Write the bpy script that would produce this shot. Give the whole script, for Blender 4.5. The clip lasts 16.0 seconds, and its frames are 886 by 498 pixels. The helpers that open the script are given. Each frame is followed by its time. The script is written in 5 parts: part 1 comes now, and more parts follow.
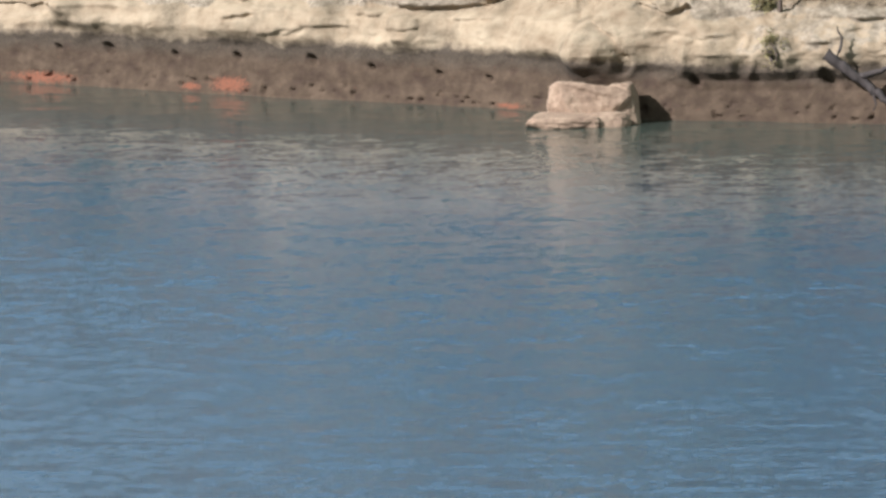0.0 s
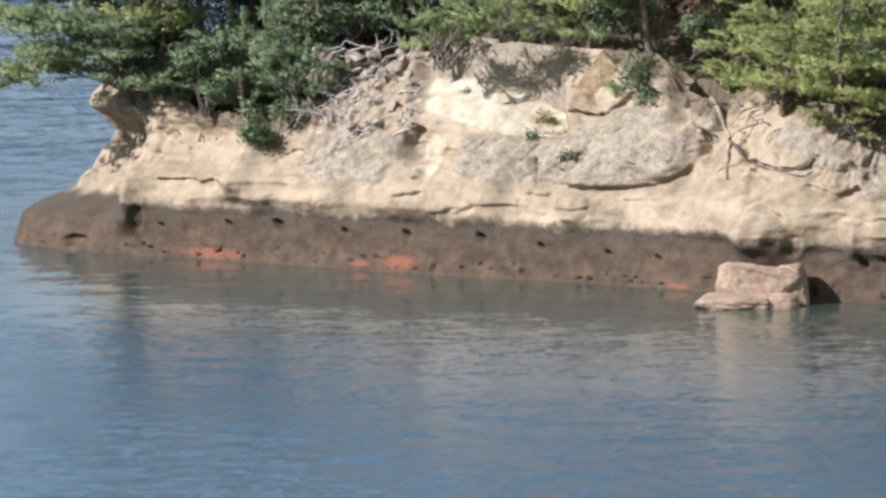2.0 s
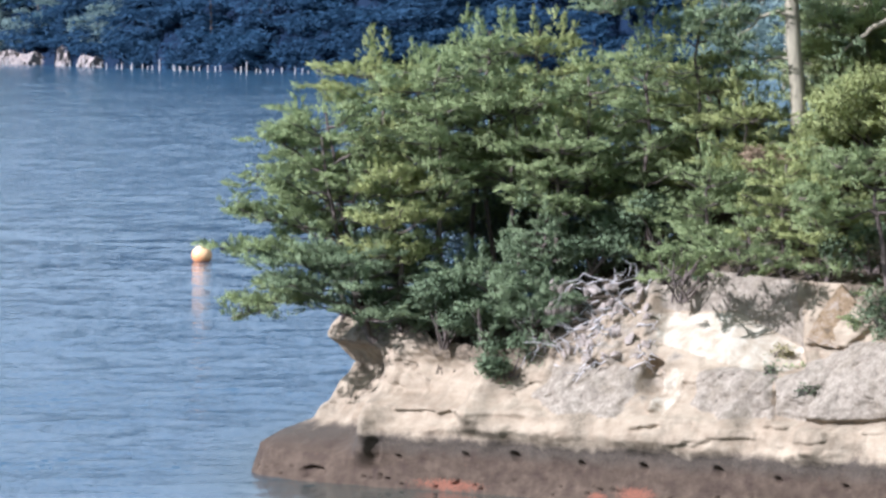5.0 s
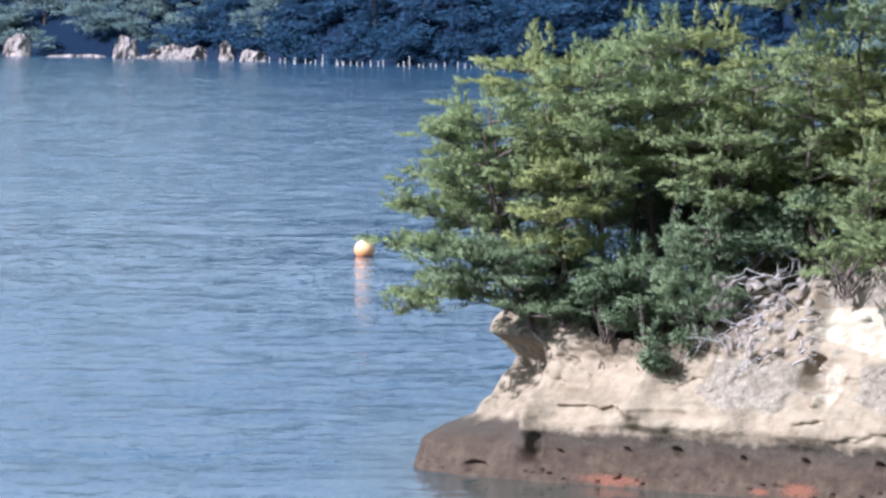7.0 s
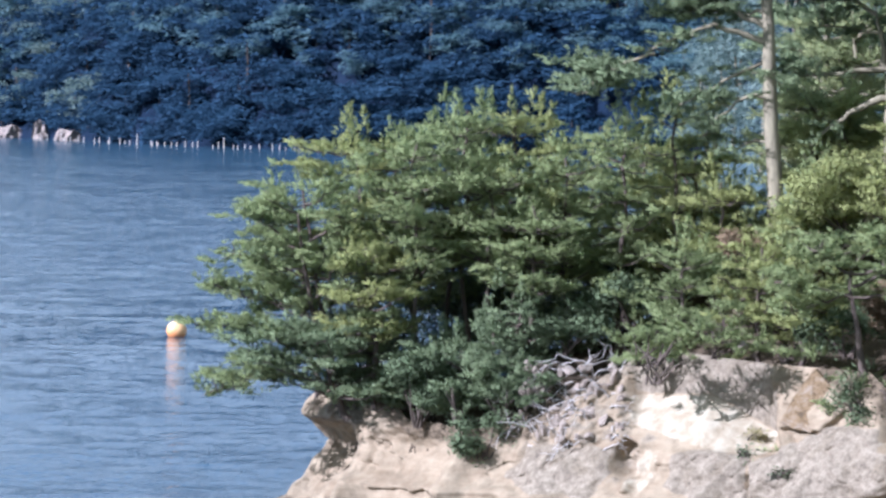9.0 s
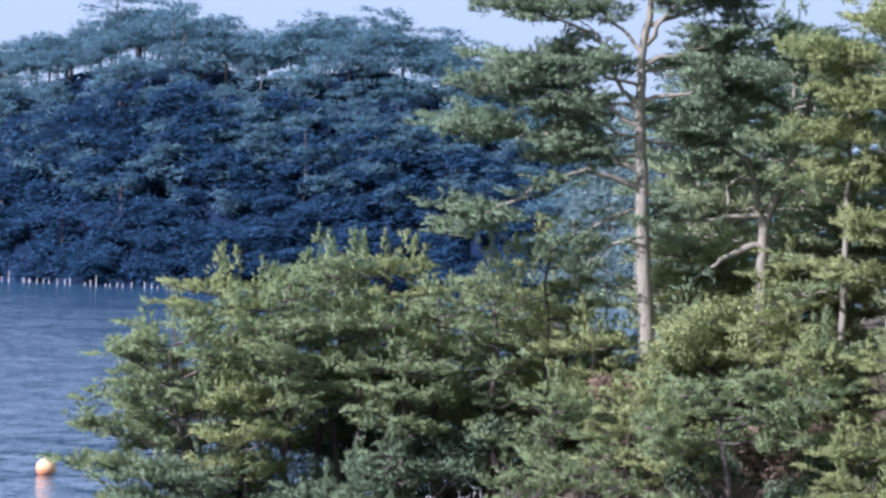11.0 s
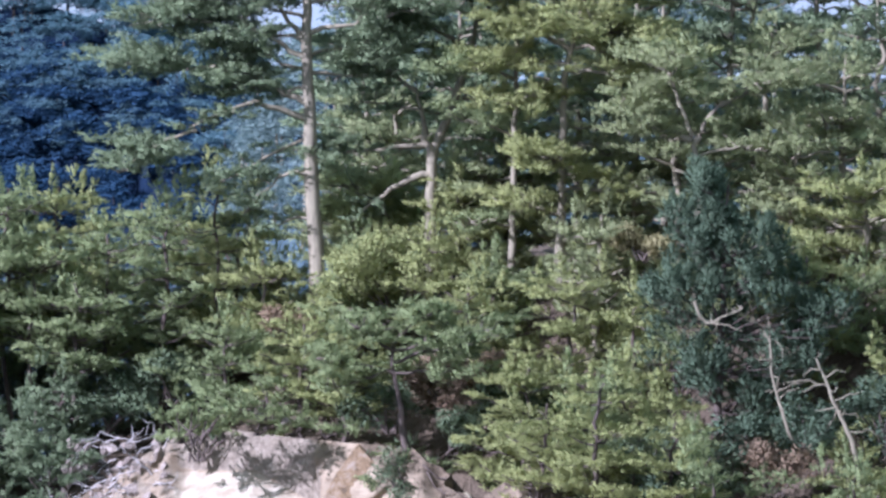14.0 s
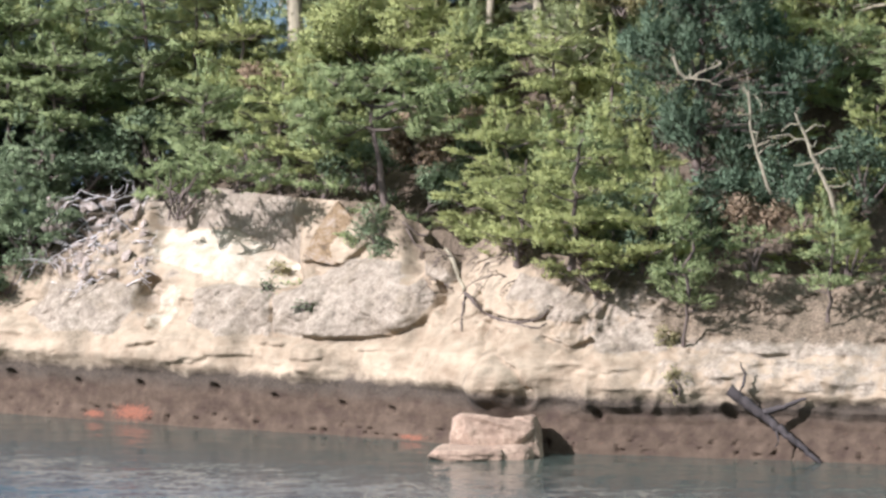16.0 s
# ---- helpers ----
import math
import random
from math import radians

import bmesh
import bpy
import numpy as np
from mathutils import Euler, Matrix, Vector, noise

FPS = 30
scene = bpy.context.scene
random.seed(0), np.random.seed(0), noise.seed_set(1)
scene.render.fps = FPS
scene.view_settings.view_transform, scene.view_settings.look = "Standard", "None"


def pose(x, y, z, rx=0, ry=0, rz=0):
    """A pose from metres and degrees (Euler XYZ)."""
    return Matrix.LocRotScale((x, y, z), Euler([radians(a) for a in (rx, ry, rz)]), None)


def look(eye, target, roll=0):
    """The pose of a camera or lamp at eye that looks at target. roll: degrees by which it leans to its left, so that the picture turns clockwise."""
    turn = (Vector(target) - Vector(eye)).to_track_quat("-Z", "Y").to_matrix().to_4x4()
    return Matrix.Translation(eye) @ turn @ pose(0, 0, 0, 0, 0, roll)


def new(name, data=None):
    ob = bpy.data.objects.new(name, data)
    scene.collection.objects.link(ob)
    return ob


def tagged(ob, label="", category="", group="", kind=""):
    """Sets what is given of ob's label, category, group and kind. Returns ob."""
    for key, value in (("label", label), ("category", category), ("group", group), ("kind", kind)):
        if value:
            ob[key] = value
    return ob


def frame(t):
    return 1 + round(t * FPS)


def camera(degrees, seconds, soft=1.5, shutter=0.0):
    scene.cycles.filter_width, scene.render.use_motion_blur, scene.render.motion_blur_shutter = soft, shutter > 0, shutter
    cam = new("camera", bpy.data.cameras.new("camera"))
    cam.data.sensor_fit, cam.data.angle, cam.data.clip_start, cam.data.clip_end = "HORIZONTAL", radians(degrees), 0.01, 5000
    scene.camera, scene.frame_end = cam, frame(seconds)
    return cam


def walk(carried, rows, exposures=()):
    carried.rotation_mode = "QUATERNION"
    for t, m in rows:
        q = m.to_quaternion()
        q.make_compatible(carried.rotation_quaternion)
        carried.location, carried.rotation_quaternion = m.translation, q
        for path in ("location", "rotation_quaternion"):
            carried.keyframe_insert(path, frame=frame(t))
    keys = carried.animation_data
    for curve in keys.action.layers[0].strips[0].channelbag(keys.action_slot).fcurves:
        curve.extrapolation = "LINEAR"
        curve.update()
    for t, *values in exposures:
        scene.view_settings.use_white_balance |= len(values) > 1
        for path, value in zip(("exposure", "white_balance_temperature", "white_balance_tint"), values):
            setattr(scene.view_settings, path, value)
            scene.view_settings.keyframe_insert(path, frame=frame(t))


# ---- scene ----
# The camera stands on a height across the bay and turns with a long lens.
cam = camera(9.0, 16.0, soft=2.75)
EYE = (0.0, 0.0, 17.0)
ROWS = [
    (0.0, 82.854, 0.376, -2.181),
    (0.5, 83.236, 0.295, -1.714),
    (1.0, 83.840, 0.258, -1.136),
    (1.5, 84.168, 0.202, -0.775),
    (2.0, 84.681, 0.018, -0.420),
    (2.5, 85.009, -0.157, 0.054),
    (3.0, 85.667, -0.066, 1.308),
    (3.5, 86.526, -0.212, 1.413),
    (4.0, 87.010, -0.235, 1.913),
    (4.2, 87.017, -0.165, 1.923),
    (6.3, 87.107, 0.062, 3.021),
    (6.5, 86.934, 0.106, 3.346),
    (7.0, 86.991, -0.164, 3.673),
    (7.5, 87.609, -0.421, 3.353),
    (8.0, 87.759, -0.670, 2.682),
    (8.5, 87.834, -0.718, 2.463),
    (8.7, 87.840, -0.722, 2.110),
    (10.8, 89.028, -1.733, 0.756),
    (11.0, 89.322, -1.709, 0.516),
    (11.5, 89.516, -1.404, 0.044),
    (12.0, 89.458, -1.475, -0.519),
    (12.5, 89.737, -1.210, -1.233),
    (13.0, 89.387, -0.931, -2.314),
    (13.5, 89.241, -0.751, -2.657),
    (14.0, 88.701, -0.720, -2.867),
    (14.5, 88.173, -0.708, -3.003),
    (15.0, 87.568, -0.719, -3.266),
    (15.5, 86.988, -0.500, -3.170),
    (16.0, 86.225, -0.443, -3.092),
]
EXPOSURES = [(0.0, 2.1, 5200, 17), (1.5, 2.12, 5170, 18), (3.5, 2.3, 4830, 20), (7.0, 2.32, 4680, 22), (8.5, 2.3, 4640, 23), (11.0, 2.2, 4580, 31), (13.0, 2.14, 4520, 35), (14.5, 2.38, 4560, 31),
             (15.0, 2.44, 4660, 29), (16.0, 2.42, 5020, 22)]
walk(cam, [(t, pose(*EYE, rx, ry, rz)) for t, rx, ry, rz in ROWS], EXPOSURES)

# ---- world and sun ----
SUN = Vector((-0.70, -0.46, 0.55)).normalized()
world = bpy.data.worlds.new("world")
scene.world = world
world.use_nodes = True
wn = world.node_tree
sky = wn.nodes.new("ShaderNodeTexSky")
sky.sky_type, sky.sun_disc = "NISHITA", False
sky.sun_elevation = math.asin(SUN.z)
sky.sun_rotation = math.atan2(SUN.x, SUN.y) % (2 * math.pi)
sky.air_density, sky.dust_density, sky.ozone_density = 1.0, 0.8, 2.0
# thin haze evens out the glare near the horizon
haze = wn.nodes.new("ShaderNodeMix")
haze.data_type, haze.blend_type = "RGBA", "DARKEN"
haze.inputs[0].default_value = 1.0
haze.inputs[7].default_value = (0.99, 1.04, 0.87, 1)
wn.links.new(sky.outputs[0], haze.inputs[6])
wn.links.new(haze.outputs[2], wn.nodes["Background"].inputs[0])
wn.nodes["Background"].inputs[1].default_value = 0.15
sun_data = bpy.data.lights.new("sun", "SUN")
sun_data.energy, sun_data.angle, sun_data.color = 2.4, radians(0.6), (1.0, 0.89, 0.75)
sun_ob = new("sun", sun_data)
sun_ob.matrix_world = look(SUN * 100, (0, 0, 0))

from mathutils.bvhtree import BVHTree

# ---- small toolbox ----
rng = np.random.default_rng(7)
PERM = np.random.default_rng(3).permutation(256)
VALS = np.random.default_rng(4).uniform(-1, 1, 256)


def vnoise(p):
    """Smooth value noise in -1..1 at the points p (n, 3)."""
    i = np.floor(p).astype(int)
    f = p - i
    f = f * f * (3 - 2 * f)
    out = 0
    for a in (0, 1):
        for b in (0, 1):
            for c in (0, 1):
                h = PERM[(PERM[(PERM[(i[:, 0] + a) & 255] + i[:, 1] + b) & 255] + i[:, 2] + c) & 255]
                w = (f[:, 0] if a else 1 - f[:, 0]) * (f[:, 1] if b else 1 - f[:, 1]) * (f[:, 2] if c else 1 - f[:, 2])
                out = out + w * VALS[h]
    return out


def fbm(p, octaves=4):
    out, amp, total = 0, 1.0, 0
    for k in range(octaves):
        out = out + amp * vnoise(p * 2.0 ** k + 17.3 * k)
        total += amp
        amp *= 0.5
    return out / total


def ramp(x, a, b):
    t = np.clip((x - a) / (b - a), 0, 1)
    return t * t * (3 - 2 * t)


def mesh_of(name, verts, faces, material=None, smooth=False):
    """A mesh from arrays; faces all have the same number of corners."""
    verts, faces = np.asarray(verts, np.float32), np.asarray(faces, np.int32)
    me = bpy.data.meshes.new(name)
    n, k = faces.shape
    me.vertices.add(len(verts))
    me.vertices.foreach_set("co", verts.ravel())
    me.loops.add(n * k)
    me.loops.foreach_set("vertex_index", faces.ravel())
    me.polygons.add(n)
    me.polygons.foreach_set("loop_start", np.arange(0, n * k, k, dtype=np.int32))
    me.polygons.foreach_set("use_smooth", np.full(n, smooth))
    me.update(calc_edges=True)
    if material:
        me.materials.append(material)
    return me


def child(name, me, parent, label=""):
    ob = new(name, me)
    ob.parent = parent
    return tagged(ob, label)


def grid_faces(rows, cols):
    i = np.arange((rows - 1) * (cols - 1))
    a = i // (cols - 1) * cols + i % (cols - 1)
    return np.stack([a, a + 1, a + cols + 1, a + cols], 1)


class Heap:
    """Collects vertices and faces of one mesh."""

    def __init__(self):
        self.v, self.f, self.n, self.up = [], [], 0, []

    def add(self, v, f, up=None):
        self.v.append(np.asarray(v, float))
        self.f.append(np.asarray(f) + self.n)
        self.n += len(v)
        if up is not None:
            self.up.append(up)

    def mesh(self, name, material, smooth=False):
        me = mesh_of(name, np.concatenate(self.v), np.concatenate(self.f), material, smooth or bool(self.up))
        if self.up:
            me.normals_split_custom_set_from_vertices(np.concatenate(self.up).tolist())
        return me


def tube(heap, pts, radii, sides=7, knots=0.0):
    """A tapered limb through the points."""
    pts, radii = np.asarray(pts, float), np.asarray(radii, float)
    n = len(pts)
    tang = np.gradient(pts, axis=0)
    tang /= np.linalg.norm(tang, axis=1)[:, None] + 1e-9
    ref = np.where(np.abs(tang[:, 2:3]) > 0.9, [[1.0, 0, 0]], [[0, 0, 1.0]])
    a = np.cross(tang, ref)
    a /= np.linalg.norm(a, axis=1)[:, None]
    b = np.cross(tang, a)
    ang = np.linspace(0, 2 * np.pi, sides, endpoint=False)
    ring = (np.cos(ang)[None, :, None] * a[:, None] + np.sin(ang)[None, :, None] * b[:, None]) * radii[:, None, None]
    if knots:
        ring = ring * (1 + knots * rng.uniform(-1, 1, (n, sides, 1)))
    v = (pts[:, None] + ring).reshape(-1, 3)
    i, j = np.meshgrid(np.arange(n - 1), np.arange(sides), indexing="ij")
    i, j = i.ravel(), j.ravel()
    k = (j + 1) % sides
    heap.add(v, np.stack([i * sides + j, i * sides + k, (i + 1) * sides + k, (i + 1) * sides + j], 1))


def bend(p, q, n, sag=0.0, wob=0.0):
    """A slightly crooked line from p to q."""
    p, q = np.asarray(p, float), np.asarray(q, float)
    t = np.linspace(0, 1, n)[:, None]
    pts = p + (q - p) * t
    pts[:, 2] += sag * np.sin(np.pi * t[:, 0])
    w = rng.normal(0, wob, (n, 3))
    w[0] = 0
    w[-1] *= 0.5
    return pts + w


# ---- materials ----
def material(name):
    m = bpy.data.materials.new(name)
    m.use_nodes = True
    nt = m.node_tree
    return m, nt, nt.nodes["Principled BSDF"]


def nodes_noise(nt, scale, detail=4.0, rough=0.55, stretch=(1, 1, 1)):
    co = nt.nodes.new("ShaderNodeTexCoord")
    mp = nt.nodes.new("ShaderNodeMapping")
    mp.inputs["Scale"].default_value = stretch
    tx = nt.nodes.new("ShaderNodeTexNoise")
    tx.inputs["Scale"].default_value, tx.inputs["Detail"].default_value = scale, detail
    tx.inputs["Roughness"].default_value = rough
    nt.links.new(co.outputs["Object"], mp.inputs[0])
    nt.links.new(mp.outputs[0], tx.inputs["Vector"])
    return tx.outputs["Fac"]


def nodes_ramp(nt, fac, stops):
    r = nt.nodes.new("ShaderNodeValToRGB")
    while len(r.color_ramp.elements) < len(stops):
        r.color_ramp.elements.new(0.5)
    for e, (p, c) in zip(r.color_ramp.elements, stops):
        e.position, e.color = p, (*c, 1)
    nt.links.new(fac, r.inputs[0])
    return r.outputs[0]


def nodes_mix(nt, fac, a, b, kind="MIX"):
    m = nt.nodes.new("ShaderNodeMix")
    m.data_type, m.blend_type = "RGBA", kind
    for socket, value in ((m.inputs[0], fac), (m.inputs[6], a), (m.inputs[7], b)):
        if isinstance(value, (int, float)):
            socket.default_value = value
        elif isinstance(value, tuple):
            socket.default_value = (*value, 1)
        else:
            nt.links.new(value, socket)
    return m.outputs[2]


def nodes_math(nt, op, a, b=None, clamp=False):
    m = nt.nodes.new("ShaderNodeMath")
    m.operation, m.use_clamp = op, clamp
    for socket, value in zip(m.inputs, (a, b)):
        if value is None:
            continue
        if isinstance(value, (int, float)):
            socket.default_value = value
        else:
            nt.links.new(value, socket)
    return m.outputs[0]


def nodes_bump(nt, bsdf, height, strength, distance):
    b = nt.nodes.new("ShaderNodeBump")
    b.inputs["Strength"].default_value, b.inputs["Distance"].default_value = strength, distance
    nt.links.new(height, b.inputs["Height"])
    nt.links.new(b.outputs[0], bsdf.inputs["Normal"])
    return b


def attribute(nt, name):
    a = nt.nodes.new("ShaderNodeAttribute")
    a.attribute_name = name
    return a.outputs["Fac"]


def leaf_material(name, dark, light, dry=None, sheer=0.5, clump=0.45):
    """Foliage: colour varies from clump to clump and inside each clump; light passes through."""
    m, nt, bsdf = material(name)
    geo = nt.nodes.new("ShaderNodeNewGeometry")
    big, brush = nodes_noise(nt, clump, 2.0), nodes_noise(nt, clump * 7, 2.0)
    fac = nodes_math(nt, "ADD", nodes_math(nt, "MULTIPLY", geo.outputs["Random Per Island"], 0.2), nodes_math(nt, "MULTIPLY", big, 0.5))
    fac = nodes_math(nt, "ADD", fac, nodes_math(nt, "MULTIPLY", brush, 0.4), True)
    stops = [(0.1, dark), (0.75, light)]
    if dry:
        stops.append((0.97, dry))
    col = nodes_ramp(nt, fac, stops)
    nt.links.new(col, bsdf.inputs["Base Color"])
    bsdf.inputs["Roughness"].default_value = 0.7
    bsdf.inputs["Specular IOR Level"].default_value = 0.08
    tr = nt.nodes.new("ShaderNodeBsdfTranslucent")
    nt.links.new(col, tr.inputs[0])
    mix = nt.nodes.new("ShaderNodeMixShader")
    mix.inputs[0].default_value = sheer
    nt.links.new(bsdf.outputs[0], mix.inputs[1])
    nt.links.new(tr.outputs[0], mix.inputs[2])
    nt.links.new(mix.outputs[0], nt.nodes["Material Output"].inputs[0])
    return m


def bark_material(name, dark, light):
    m, nt, bsdf = material(name)
    n1 = nodes_noise(nt, 9.0, 5.0, 0.6, (1, 1, 0.25))
    n2 = nodes_noise(nt, 0.8, 2.0)
    col = nodes_ramp(nt, nodes_math(nt, "ADD", nodes_math(nt, "MULTIPLY", n1, 0.6), nodes_math(nt, "MULTIPLY", n2, 0.4)), [(0.3, dark), (0.68, light)])
    nt.links.new(col, bsdf.inputs["Base Color"])
    bsdf.inputs["Roughness"].default_value = 0.85
    nodes_bump(nt, bsdf, n1, 0.6, 0.03)
    return m


LEAF_PINE = leaf_material("pine_needles", (0.198, 0.248, 0.109), (0.441, 0.495, 0.207), (0.415, 0.370, 0.188), sheer=0.55)
LEAF_BRIGHT = leaf_material("fresh_pine_needles", (0.267, 0.303, 0.104), (0.555, 0.570, 0.211), (0.514, 0.440, 0.199), sheer=0.55)
LEAF_GREY = leaf_material("old_pine_needles", (0.242, 0.270, 0.122), (0.467, 0.500, 0.221), (0.401, 0.387, 0.205), sheer=0.55)
# darker old needles, with the shadowed side of the crowns put into the colour
LEAF_OLD_SHADE = leaf_material("shaded_old_pine_needles", (0.147, 0.193, 0.102), (0.355, 0.418, 0.209), (0.375, 0.354, 0.192), sheer=0.45)
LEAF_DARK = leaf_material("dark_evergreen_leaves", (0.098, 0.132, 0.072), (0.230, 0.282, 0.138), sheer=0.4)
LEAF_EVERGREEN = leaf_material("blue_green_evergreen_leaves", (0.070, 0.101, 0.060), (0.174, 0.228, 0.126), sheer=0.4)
LEAF_DRY = leaf_material("dry_brown_foliage", (0.195, 0.142, 0.086), (0.428, 0.314, 0.184))
LEAF_YELLOW = leaf_material("yellowing_leaves", (0.26, 0.235, 0.102), (0.46, 0.41, 0.183))
# far plants: the air's blue haze is put into these base colours
LEAF_FAR = leaf_material("haze_blue_far_foliage", (0.073, 0.130, 0.176), (0.171, 0.259, 0.259), sheer=0.5, clump=0.11)
# hill-foot crowns and the sheet below them: shade and haze set in colour
LEAF_FAR_SHADE = leaf_material("shade_navy_far_evergreens", (0.036, 0.071, 0.124), (0.051, 0.097, 0.151), sheer=0.5, clump=0.11)
THICKET_SHADE = leaf_material("far_thicket_shade", (0.007, 0.0145, 0.03), (0.010, 0.019, 0.037), sheer=0.1)
LEAF_MID = leaf_material("haze_tinted_foliage", (0.13, 0.185, 0.19), (0.25, 0.31, 0.255), sheer=0.5, clump=0.14)
BARK = bark_material("grey_pine_bark", (0.11, 0.09, 0.055), (0.32, 0.275, 0.165))
BARK_DARK = bark_material("dark_bark", (0.04, 0.029, 0.02), (0.13, 0.095, 0.065))
BARK_PALE = bark_material("pale_dead_wood", (0.27, 0.24, 0.2), (0.52, 0.475, 0.41))


def rock_material(name):
    """Pale tuff over a brown tidal band, with weathered grey skins and orange growth near the water."""
    m, nt, bsdf = material(name)
    co = nt.nodes.new("ShaderNodeTexCoord")
    sep = nt.nodes.new("ShaderNodeSeparateXYZ")
    nt.links.new(co.outputs["Object"], sep.inputs[0])
    n_big = nodes_noise(nt, 0.45, 4.0)
    n_mid = nodes_noise(nt, 2.2, 6.0, 0.6)
    n_fine = nodes_noise(nt, 11.0, 5.0, 0.65)
    n_bed = nodes_noise(nt, 1.0, 4.0, 0.6, (0.344, 0.344, 2.446))
    cream = nodes_ramp(nt, n_mid, [(0.3, (0.172, 0.123, 0.072)), (0.48, (0.251, 0.193, 0.119)), (0.7, (0.313, 0.253, 0.162))])
    cream = nodes_mix(nt, 0.36, cream, nodes_ramp(nt, n_bed, [(0.35, (0.160, 0.116, 0.064)), (0.6, (0.356, 0.284, 0.175))]))
    n_grey = nodes_math(nt, "ADD", nodes_math(nt, "MULTIPLY", nodes_noise(nt, 4.0, 6.0, 0.6), 0.6), nodes_math(nt, "MULTIPLY", n_fine, 0.4))
    grey = nodes_ramp(nt, n_grey, [(0.34, (0.106, 0.083, 0.056)), (0.5, (0.213, 0.174, 0.117)), (0.64, (0.303, 0.254, 0.175))])
    weather_shade = attribute(nt, "weather_shade")
    wmix = nodes_math(nt, "ADD", weather_shade, nodes_math(nt, "MULTIPLY", nodes_math(nt, "SUBTRACT", n_mid, 0.5), 1.7))
    wfac = nodes_ramp(nt, wmix, [(0.36, (0, 0, 0)), (0.62, (1, 1, 1))])
    upper = nodes_mix(nt, wfac, cream, grey)
    stain = nodes_ramp(nt, nodes_noise(nt, 1.1, 5.0, 0.6, (1, 1, 0.6)), [(0.5, (0, 0, 0)), (0.68, (0.75, 0.75, 0.75))])
    upper = nodes_mix(nt, stain, upper, nodes_ramp(nt, n_fine, [(0.3, (0.078, 0.059, 0.036)), (0.7, (0.213, 0.170, 0.104))]))
    # fresh pale rock in the niche, with its sunlight put into the colour
    ffac = nodes_ramp(nt, nodes_math(nt, "ADD", attribute(nt, "fresh_sunlit"), nodes_math(nt, "MULTIPLY", nodes_math(nt, "SUBTRACT", n_mid, 0.5), 0.8)), [(0.4, (0, 0, 0)), (0.65, (1, 1, 1))])
    upper = nodes_mix(nt, ffac, upper, nodes_ramp(nt, n_mid, [(0.32, (0.248, 0.193, 0.117)), (0.46, (0.324, 0.265, 0.171)), (0.6, (0.399, 0.344, 0.238))]))
    brown = nodes_ramp(nt, n_mid, [(0.3, (0.040, 0.025, 0.015)), (0.5, (0.062, 0.042, 0.024)), (0.7, (0.090, 0.062, 0.037))])
    olive = nodes_ramp(nt, n_fine, [(0.3, (0.042, 0.032, 0.021)), (0.7, (0.079, 0.061, 0.039))])
    # the tidal band ends in a ragged line, darkest just under it
    zz = nodes_math(nt, "ADD", sep.outputs[2], nodes_math(nt, "MULTIPLY", nodes_math(nt, "SUBTRACT", n_big, 0.5), 0.5))
    zz = nodes_math(nt, "ADD", zz, nodes_math(nt, "MULTIPLY", nodes_math(nt, "SUBTRACT", n_mid, 0.5), 0.55))
    band = nodes_ramp(nt, nodes_math(nt, "MULTIPLY", zz, 0.25), [(0.40, (1, 1, 1)), (0.465, (0, 0, 0))])
    low = nodes_ramp(nt, nodes_math(nt, "MULTIPLY", zz, 0.25), [(0.26, (0, 0, 0)), (0.36, (1, 1, 1))])
    tidal = nodes_mix(nt, low, brown, olive)
    col = nodes_mix(nt, band, upper, tidal)
    orange = attribute(nt, "orange")
    ofac = nodes_ramp(nt, nodes_math(nt, "ADD", orange, nodes_math(nt, "MULTIPLY", nodes_math(nt, "SUBTRACT", n_fine, 0.5), 2.4)), [(0.3, (0, 0, 0)), (1.0, (0.9, 0.9, 0.9))])
    col = nodes_mix(nt, ofac, col, (0.167, 0.064, 0.032))
    soil_shade = attribute(nt, "soil_shade")
    earth = nodes_ramp(nt, n_fine, [(0.3, (0.050, 0.037, 0.022)), (0.7, (0.193, 0.146, 0.087))])
    sfac = nodes_ramp(nt, nodes_math(nt, "ADD", soil_shade, nodes_math(nt, "MULTIPLY", nodes_math(nt, "SUBTRACT", n_mid, 0.5), 0.9)), [(0.42, (0, 0, 0)), (0.62, (1, 1, 1))])
    col = nodes_mix(nt, sfac, col, earth)
    nt.links.new(col, bsdf.inputs["Base Color"])
    bsdf.inputs["Roughness"].default_value = 0.88
    bsdf.inputs["Specular IOR Level"].default_value = 0.25
    h = nodes_math(nt, "ADD", nodes_math(nt, "MULTIPLY", n_mid, 0.7), nodes_math(nt, "MULTIPLY", n_fine, 0.3))
    nodes_bump(nt, bsdf, h, 0.7, 0.12)
    return m


ROCK = rock_material("tuff_rock")


def soil_material(name, dark, light):
    m, nt, bsdf = material(name)
    n1, n2 = nodes_noise(nt, 0.7, 5.0), nodes_noise(nt, 6.0, 5.0)
    col = nodes_ramp(nt, nodes_math(nt, "ADD", nodes_math(nt, "MULTIPLY", n1, 0.5), nodes_math(nt, "MULTIPLY", n2, 0.5)), [(0.3, dark), (0.7, light)])
    nt.links.new(col, bsdf.inputs["Base Color"])
    bsdf.inputs["Roughness"].default_value = 0.95
    bsdf.inputs["Specular IOR Level"].default_value = 0.05
    nodes_bump(nt, bsdf, n2, 0.8, 0.15)
    return m


SOIL = soil_material("leaf_littered_soil", (0.05, 0.04, 0.027), (0.14, 0.105, 0.066))
# far floors: haze is mixed into both colours, deep shade into the farther
SOIL_MID = soil_material("haze_tinted_forest_floor", (0.05, 0.075, 0.085), (0.08, 0.11, 0.11))
